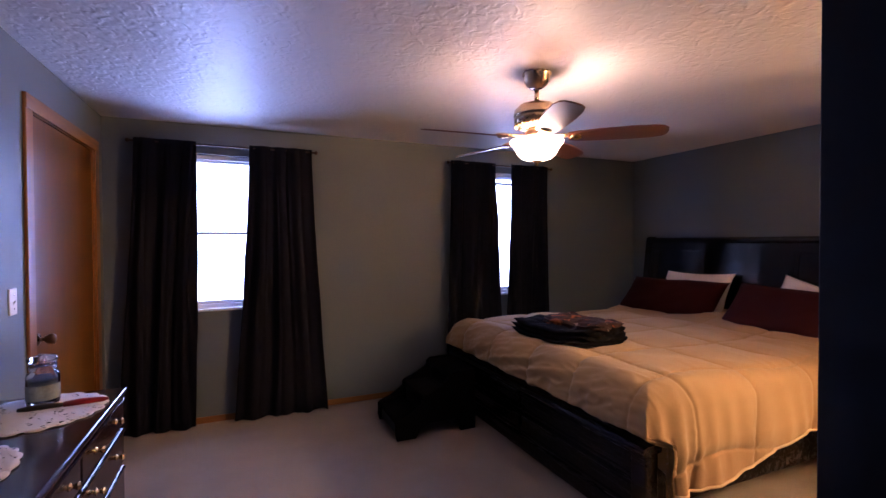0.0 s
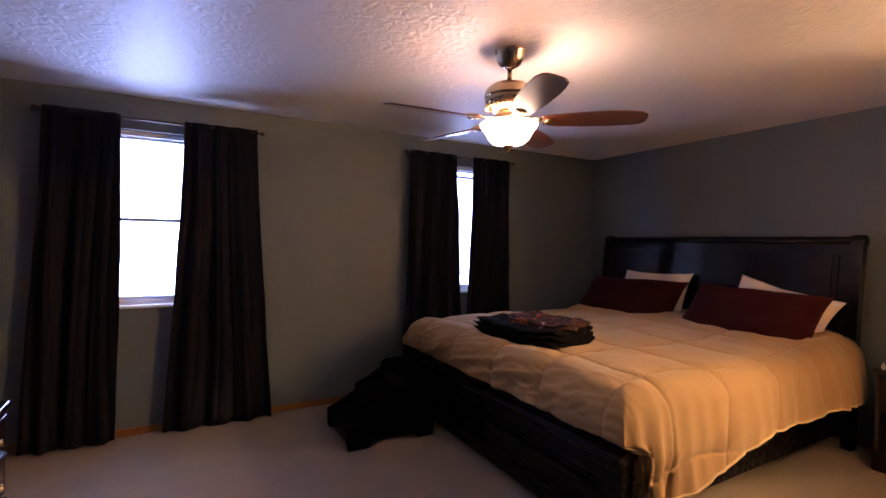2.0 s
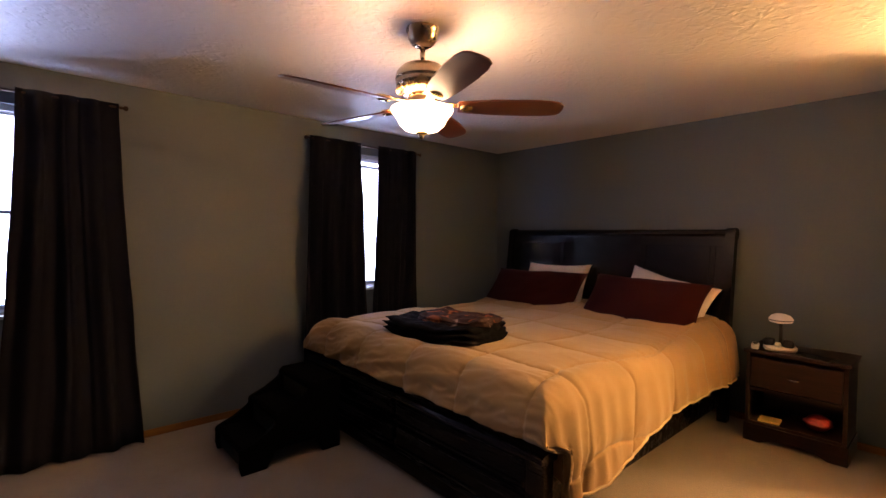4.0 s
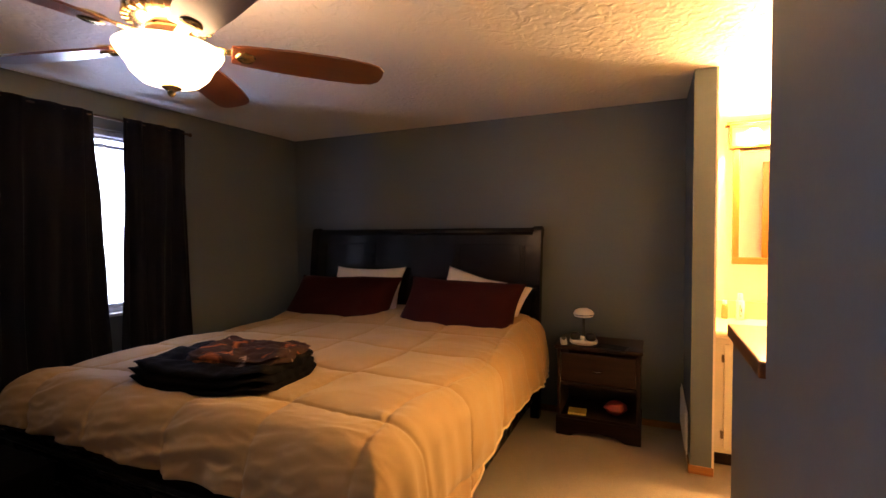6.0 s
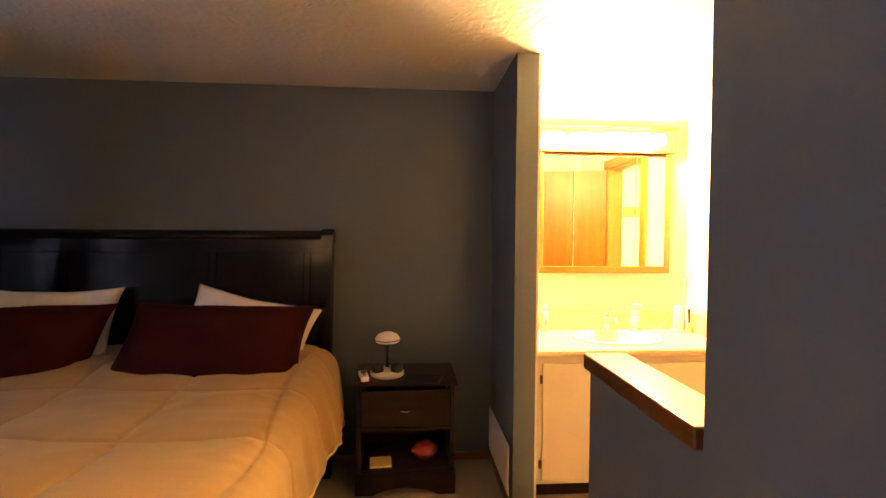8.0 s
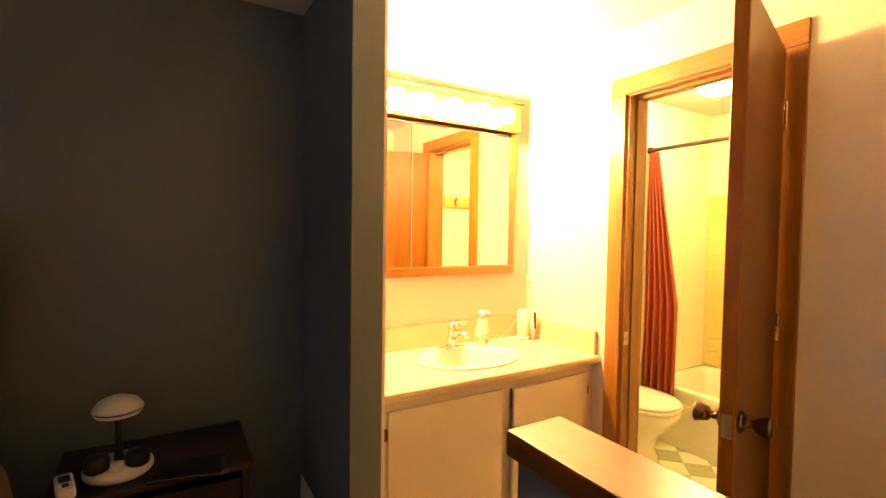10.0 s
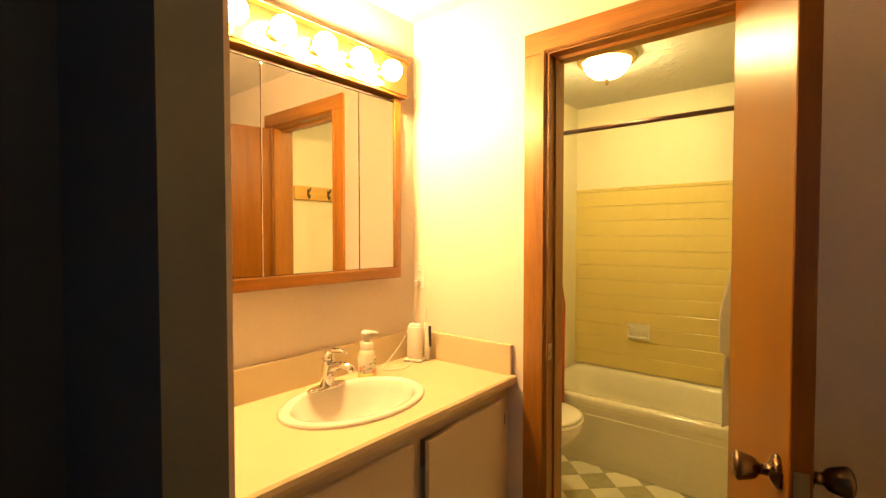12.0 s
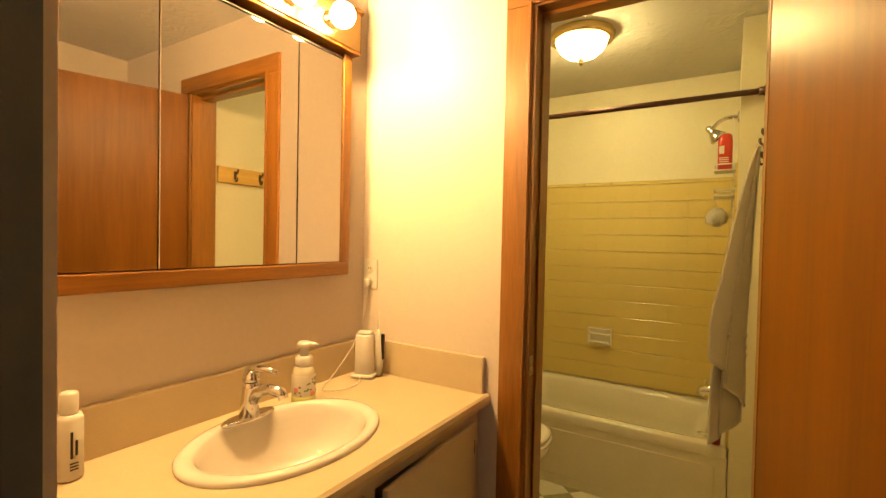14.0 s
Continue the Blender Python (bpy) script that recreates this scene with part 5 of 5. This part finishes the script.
part("latch_plate", box(0.575, 0.5765, -0.029, -0.006, 0.90, 0.96), M_BRASS, slab, "brass latch plate")
for z in (0.25, 1.10, 1.80):
    part("hinge", tube([(-0.004, 0.004, z - 0.045), (-0.004, 0.004, z + 0.045)], 0.006, 10), M_BRASS, slab, "brass hinge")

# ---- bathroom ----
def superloop(hx, hy, power, steps=48):
    out = []
    for k in range(steps):
        a = 2 * math.pi * k / steps
        c, s = math.cos(a), math.sin(a)
        out.append((hx * math.copysign(abs(c) ** (2 / power), c), hy * math.copysign(abs(s) ** (2 / power), s)))
    return out


def loft(rings, steps=48, cap_first=True, cap_last=True):
    """Rounded-rectangle rings (half x, half y, z, power, shift x, shift y) joined into one skin."""
    bm = bmesh.new()
    made = []
    for hx, hy, z, p, sx, sy in rings:
        made.append([bm.verts.new((x + sx, y + sy, z)) for x, y in superloop(hx, hy, p, steps)])
    for a, b in zip(made, made[1:]):
        for k in range(steps):
            bm.faces.new((a[k], a[(k + 1) % steps], b[(k + 1) % steps], b[k]))
    if cap_first:
        bm.faces.new(made[0][::-1])
    if cap_last:
        bm.faces.new(made[-1])
    return bm


TY0, TY1 = -1.985, -1.272
tcx, tcy = (BWX + XE) / 2, (TY0 + TY1) / 2
thx, thy = (XE - BWX) / 2 - 0.004, (TY1 - TY0) / 2
tub = thing("bathtub", "cream enamel alcove bathtub with a flat apron", "bathtub", (tcx, tcy, 0))
part("basin", loft([(thx, thy, 0.345, 40, 0, 0), (thx, thy, 0.385, 40, 0, 0), (thx - 0.004, thy - 0.006, 0.395, 30, 0, 0), (thx - 0.03, thy - 0.03, 0.400, 20, 0, 0), (thx - 0.055, thy - 0.06, 0.396, 9, 0, 0),
                    (thx - 0.07, thy - 0.075, 0.375, 8, 0, 0), (thx - 0.10, thy - 0.10, 0.25, 6, 0.01, 0), (thx - 0.14, thy - 0.13, 0.12, 5, 0.02, 0), (thx - 0.20, thy - 0.18, 0.075, 4, 0.02, 0)], 96, False, True), M_TUB, tub, "", True)
part("apron", box(-thx, thx, thy - 0.022, thy - 0.002, 0.0, 0.345, 0.004), M_TUB, tub)
part("apron_panel", box(-thx + 0.05, thx - 0.05, thy - 0.002, thy + 0.002, 0.055, 0.30, 0.0015, 1), M_TUB, tub)
part("overflow_plate", lathe([(0.0, 0.012), (0.028, 0.010), (0.032, 0.004), (0.032, 0.0)], 20, (-thx + 0.075, 0, 0.31), "X"), M_CHROME, tub, "", True)
part("drain_lever", tube([(-thx + 0.085, 0, 0.31), (-thx + 0.115, 0.004, 0.322), (-thx + 0.135, 0.006, 0.315)], [0.004, 0.004, 0.005], 8), M_CHROME, tub, "", True)

toilet = thing("toilet", "cream porcelain toilet with a closed lid", "toilet", (4.165, -0.84, 0))
part("bowl", loft([(0.17, 0.115, 0.0, 3, 0.06, 0), (0.165, 0.11, 0.06, 3, 0.06, 0), (0.15, 0.095, 0.14, 2.6, 0.07, 0), (0.16, 0.11, 0.22, 2.4, 0.05, 0), (0.20, 0.155, 0.30, 2.3, 0.02, 0), (0.225, 0.178, 0.36, 2.3, 0.0, 0),
                   (0.228, 0.182, 0.385, 2.3, 0, 0), (0.215, 0.17, 0.392, 2.3, 0, 0)]), M_PORCELAIN, toilet, "", True)
part("seat", loft([(0.222, 0.178, 0.394, 2.3, 0, 0), (0.234, 0.188, 0.398, 2.3, 0, 0), (0.234, 0.188, 0.410, 2.3, 0, 0), (0.226, 0.18, 0.414, 2.3, 0, 0)]), M_PORCELAIN, toilet, "", True)
part("lid", loft([(0.218, 0.174, 0.417, 2.3, 0, 0), (0.228, 0.183, 0.421, 2.3, 0, 0), (0.228, 0.183, 0.430, 2.3, 0, 0), (0.21, 0.165, 0.437, 2.3, 0, 0), (0.12, 0.09, 0.440, 2.3, 0, 0)]), M_PORCELAIN, toilet, "", True)
part("tank", box(0.185, 0.278, -0.22, 0.22, 0.36, 0.70, 0.02, 3), M_PORCELAIN, toilet, "", True)
part("tank_lid", box(0.178, 0.282, -0.23, 0.23, 0.70, 0.735, 0.012, 3), M_PORCELAIN, toilet, "", True)
part("pedestal", box(0.10, 0.265, -0.10, 0.10, 0.0, 0.37, 0.03, 3), M_PORCELAIN, toilet, "", True)

M_RODMETAL = mat("oil_rubbed_bronze", (0.045, 0.012, 0.006), 0.4, 0.1, 8, 60, metal=0.3)
rod = thing("shower_rod", "dark bronze shower curtain rod across the tub", "shower rod", (0, 0, 0))
part("rod", tube([(RWX + 0.004, -1.250, 1.975), (XE - 0.004, -1.250, 1.975)], 0.013, 14), M_RODMETAL, rod, "", True)
for x, s in ((RWX, 1), (XE, -1)):
    part("flange", lathe([(0.0, 0.002 * s), (0.026, 0.002 * s), (0.026, 0.012 * s), (0.018, 0.02 * s), (0.018, 0.035 * s), (0.0, 0.036 * s)], 18, (x, -1.250, 1.975), "X"), M_RODMETAL, rod, "", True)
M_SHOWER = mat("rust_red_curtain", (0.30, 0.045, 0.015), 0.7, 0.1, 8, 200, 0.2, 400)


def shower_at(u, v):
    z = 1.955 - v * 1.62
    left = 4.36 - 0.17 * min(1.0, v * 1.6)
    x = left + (4.43 - left) * u
    ph = u * 5 * 2 * math.pi + wob(u * 2, v * 2, 3.0)
    return (x, -1.232 + 0.026 * math.sin(ph) * (0.5 + 0.5 * v) + 0.012 * v, z)


tagged(finish("shower_curtain", sheet(60, 24, shower_at, 0.003), M_SHOWER, None, "", True), "rust-red shower curtain bunched at the rod end", "shower curtain")
dish = thing("soap_dish", "cream ceramic soap dish set in the tiles", "soap dish", (3.985, -1.982, 0.69))
frame_bars(-0.075, 0.075, -0.055, 0.055, 0.0, 0.022, 0.014, dish, M_TUB, "rim")
part("back", box(-0.061, 0.061, 0.0, 0.019, -0.041, 0.041), M_TUB, dish)
part("tray", box(-0.061, 0.061, 0.004, 0.046, -0.045, -0.030, 0.005, 2), M_TUB, dish, "", True)
part("grab_bar", tube([(-0.066, 0.020, 0.020), (-0.05, 0.036, 0.018), (0.05, 0.036, 0.018), (0.066, 0.020, 0.020)], 0.006, 10), M_TUB, dish, "", True)

sh = thing("wall_shower", "chrome shower head on a bent wall arm", "shower", (BWX, -1.64, 1.965))
part("flange", lathe([(0.0, 0.014), (0.016, 0.012), (0.030, 0.004), (0.032, 0.0)], 22, (0, 0, 0), "X"), M_CHROME, sh, "", True)
part("arm", tube(smooth_path([(0.0, 0, 0), (0.05, 0, 0.0), (0.09, 0, -0.018), (0.118, 0, -0.05)]), 0.010, 12), M_CHROME, sh, "", True)
bm = lathe([(0.0, 0.03), (0.013, 0.03), (0.016, 0.016), (0.016, 0.0), (0.026, -0.014), (0.040, -0.04), (0.043, -0.052), (0.038, -0.058), (0.0, -0.060)], 26)
head = part("head", bm, M_CHROME, sh, "", True)
head.matrix_basis = pose(0.122, 0, -0.062, 0, 40, 0)
caddy = thing("shower_caddy", "white wire shower caddy hanging on the arm", "caddy", (BWX, -1.64, 0))
for dy in (-0.045, 0.045):
    part("wire", tube([(0.03, 0, 1.975), (0.022, dy * 0.6, 1.93), (0.018, dy, 1.86), (0.018, dy, 1.50)], 0.0025, 6), M_WHITEPLASTIC, caddy, "", True)
for z in (1.69, 1.56):
    for off in (0.0, 0.05):
        part("hoop", tube([(0.012, -0.06, z + off * 0.6), (0.10, -0.06, z + off * 0.6), (0.10, 0.06, z + off * 0.6), (0.012, 0.06, z + off * 0.6), (0.012, -0.06, z + off * 0.6)], 0.0028, 6), M_WHITEPLASTIC, caddy, "", True)
    part("basket", box(0.014, 0.098, -0.058, 0.058, z - 0.004, z, 0.001, 1), M_WHITEPLASTIC, caddy)
sb = thing("shampoo_bottle", "red shampoo bottle in the shower caddy", "bottle", (BWX + 0.057, -1.64, 1.690))
part("bottle", loft([(0.030, 0.040, 0.0, 3.5, 0, 0), (0.033, 0.044, 0.006, 3.5, 0, 0), (0.033, 0.044, 0.15, 3.5, 0, 0), (0.030, 0.040, 0.18, 3.2, 0, 0), (0.022, 0.030, 0.19, 3, 0, 0)], 32), mat("red_bottle_plastic", (0.48, 0.035, 0.02), 0.3, 0.05, 8, 60), sb, "", True)
part("label", box(0.004, 0.026, 0.0435, 0.0452, 0.085, 0.125), M_PAPERW, sb, "white label square")
for k in range(4):
    part("text_bar", box(-0.016, 0.026, 0.0435, 0.0452, 0.062 - k * 0.010, 0.066 - k * 0.010), M_PAPERW, sb)
loofah = finish("loofah", lathe([(0.0, 0.05), (0.02, 0.046), (0.04, 0.03), (0.05, 0.0), (0.042, -0.03), (0.02, -0.046), (0.0, -0.05)], 40), mat("white_mesh_sponge", (0.74, 0.70, 0.62), 0.9, 0.15, 40, 200, 1.0, 120, dist=0.02), None, "", True)
for v in loofah.data.vertices:
    v.co *= 1 + 0.25 * wob(v.co.x * 60, v.co.y * 60, v.co.z * 60)
loofah.matrix_basis = pose(BWX + 0.085, -1.655, 1.455)
tagged(loofah, "white mesh bath sponge hanging from the caddy", "sponge")
tagged(finish("sponge_cord", tube([(BWX + 0.09, -1.655, 1.50), (BWX + 0.095, -1.65, 1.53), (BWX + 0.10, -1.645, 1.558)], 0.0025, 6), M_WHITEPLASTIC), "white loop of cord holding the sponge", "cord")
spout = thing("tub_spout", "chrome bathtub spout on the tiled wall", "spout", (BWX, -1.64, 0.545))
part("spout", tube([(0.0, 0, 0.0), (0.08, 0, 0.002), (0.125, 0, -0.004), (0.132, 0, -0.030)], [0.026, 0.026, 0.024, 0.020], 18), M_CHROME, spout, "", True)
part("diverter", lathe([(0.0, 0.034), (0.005, 0.033), (0.004, 0.02), (0.003, 0.0)], 10, (0.11, 0, 0.02)), M_CHROME, spout, "", True)
rbt = thing("bottle", "dark red bottle standing on the tub rim", "bottle", (BWX + 0.052, -1.285, 0.401))
part("bottle", lathe([(0.0, 0.0), (0.018, 0.0), (0.020, 0.005), (0.020, 0.11), (0.012, 0.13), (0.0, 0.131)], 20), M_SHINYRED, rbt, "", True)
part("cap", lathe([(0.0, 0.13), (0.011, 0.13), (0.011, 0.155), (0.0, 0.156)], 16), M_DARKMETAL, rbt, "", True)

# hooks and towel
rack = thing("hook_rack", "light wooden coat hook rack with dark double hooks", "hook rack", (RWX, 0, 1.64))
M_PINE = wood("pale_pine", (0.42, 0.25, 0.05), (0.60, 0.38, 0.09), 0.45, "Y", 0.1)
part("board", box(0.0, 0.018, -1.01, -0.33, -0.045, 0.045, 0.004), M_PINE, rack)
HOOKS = (-0.43, -0.59, -0.745, -0.90)
for y in HOOKS:
    part("hook", tube(smooth_path([(0.018, y, 0.018), (0.034, y, 0.012), (0.045, y, 0.024), (0.045, y, 0.036)]), 0.0045, 8), M_DARKMETAL, rack, "", True)
    part("hook", tube(smooth_path([(0.018, y, -0.006), (0.026, y, -0.028), (0.038, y, -0.028), (0.041, y, -0.012)]), 0.0045, 8), M_DARKMETAL, rack, "", True)
    part("hook_plate", box(0.018, 0.022, y - 0.009, y + 0.009, -0.016, 0.026, 0.002, 1), M_DARKMETAL, rack)
M_TOWEL = mat("grey_terry_towel", (0.50, 0.47, 0.42), 0.95, 0.08, 10, 300, 0.8, 350, dist=0.004, sheen=0.3, spec=0.1)


def towel_layer(length, reach, tilt, shift, seed, z_top):
    """One half of a towel: gathered at the hook, opening into soft folds below."""
    def at(u, v):
        a = u * 2 - 1
        open_ = min(1.0, v * 1.2) ** 0.8
        z = z_top - v * (length + tilt * a)
        fold = math.sin(a * 5.2 + seed + 0.8 * wob(a, v * 2, seed)) * 0.020 * open_ + 0.010 * wob(a * 3, v * 3, seed) * open_
        band = 0.003 * (abs(((v * 30) % 1.0) - 0.5) < 0.25) * (0.70 < v < 0.80)
        x = RWX + 0.042 + open_ * (0.072 + reach * a) + fold * 0.6 + band
        y = -0.90 + shift + open_ * (0.065 * a) + fold
        return (max(x, RWX + 0.024), y, z)
    return sheet(40, 70, at, 0.007)


towel = thing("towel", "grey bath towel hanging from a hook in folds", "towel", (0, 0, 0))
part("back_fold", towel_layer(1.08, 0.055, 0.04, -0.028, 1.0, 1.668), M_TOWEL, towel, "", True)
part("front_fold", towel_layer(0.88, 0.045, -0.10, 0.028, 2.6, 1.672), M_TOWEL, towel, "", True)

dome = thing("dome_light", "brass flush-mount dome ceiling light, lit", "ceiling light", (3.907, -1.090, H))
part("ring", lathe([(0.0, 0.0), (0.150, 0.0), (0.154, -0.010), (0.148, -0.020), (0.150, -0.028), (0.140, -0.036), (0.124, -0.040), (0.118, -0.030), (0.0, -0.028)], 40), M_GOLD, dome, "polished brass ring", True)
part("glass", lathe([(0.118, -0.038), (0.114, -0.054), (0.099, -0.080), (0.071, -0.102), (0.034, -0.113), (0.0, -0.116), (0.0, -0.112), (0.033, -0.109), (0.069, -0.098), (0.096, -0.077), (0.110, -0.053), (0.114, -0.038)], 40), M_DOME, dome, "lit frosted glass dome", True)
part("finial", lathe([(0.0, -0.112), (0.012, -0.114), (0.015, -0.122), (0.008, -0.132), (0.011, -0.142), (0.0, -0.155)], 16), M_GOLD, dome, "", True)

# ---- wall tiles and floor tiles, piece by piece ----
back = bpy.data.objects["wall_bath_south"]
west = bpy.data.objects["wall_bath_shower"]


def tile_mesh(w, h, t, name, along):
    lip = [(0.0, 0.0), (0.0, h), (t - 0.002, h), (t, h - 0.003), (t, 0.003), (t - 0.002, 0.0)]
    bm = prism(lip, w, "X") if along == "X" else prism(lip, w, "Y")
    me = bpy.data.meshes.new(name)
    bm.to_mesh(me)
    bm.free()
    me.materials.append(M_TILE)
    return me


size, gap = 0.1065, 0.0022
setting("trim_grout_south", box(BWX, XE, -1.99, -1.9875, 0.40, 1.700), M_GROUT, "pale tile grout over the tub")
setting("trim_grout_west", box(BWX, BWX + 0.0025, -1.9875, -1.268, 0.40, 1.700), M_GROUT, "pale tile grout by the tub spout")
tm, tw = tile_mesh(size - 0.0002, size - gap, 0.008, "tile", "X"), tile_mesh(size * 0.95 - 0.0005, size - gap, 0.008, "tile_west", "Y")
for r in range(12):
    z = 0.402 + r * size
    x = XE - size
    while x > BWX + 0.01:
        ob = new("tile", tm)
        ob.parent = back
        ob.matrix_basis = pose(x, -1.9875, z)
        x -= size
    for c in range(7):
        ob = new("tile", tw)
        ob.parent = west
        ob.matrix_basis = pose(BWX + 0.0025, -1.978 + c * size * 0.95, z)
tb_mesh = tile_mesh(0.1695 - gap, 0.022, 0.013, "bullnose", "X")
for c in range(7):
    ob = new("bullnose_tile", tb_mesh)
    ob.parent = back
    ob.matrix_basis = pose(BWX + 0.012 + c * 0.170, -1.9875, 0.402 + 12 * size)

M_FLOORA = mat("pale_vinyl_tile", (0.66, 0.62, 0.46), 0.3, 0.07, 14, 120, piece=0.05)
M_FLOORB = mat("olive_vinyl_tile", (0.34, 0.31, 0.17), 0.3, 0.22, 20, 160, piece=0.08)
floor_bath = bpy.data.objects["floor_bath"]
fs = 0.152
for kind, material in ((0, M_FLOORA), (1, M_FLOORB)):
    bm = box(-fs / 2 + 0.001, fs / 2 - 0.001, -fs / 2 + 0.001, fs / 2 - 0.001, -0.004, 0.0, 0.0008, 1)
    me = bpy.data.meshes.new("floor_tile")
    bm.to_mesh(me)
    bm.free()
    me.materials.append(material)
    for i in range(-9, 10):
        for j in range(-9, 10):
            if (i + j) % 2 != kind:
                continue
            x = 3.84 + (i - j) * fs * math.sqrt(0.5)
            y = -0.80 + (i + j) * fs * math.sqrt(0.5)
            if RWX + 0.11 < x < XE - 0.11 and -1.34 < y < -0.405:
                ob = new("tile", me)
                ob.parent = floor_bath
                ob.matrix_basis = pose(x, y, 0, 0, 0, 45)
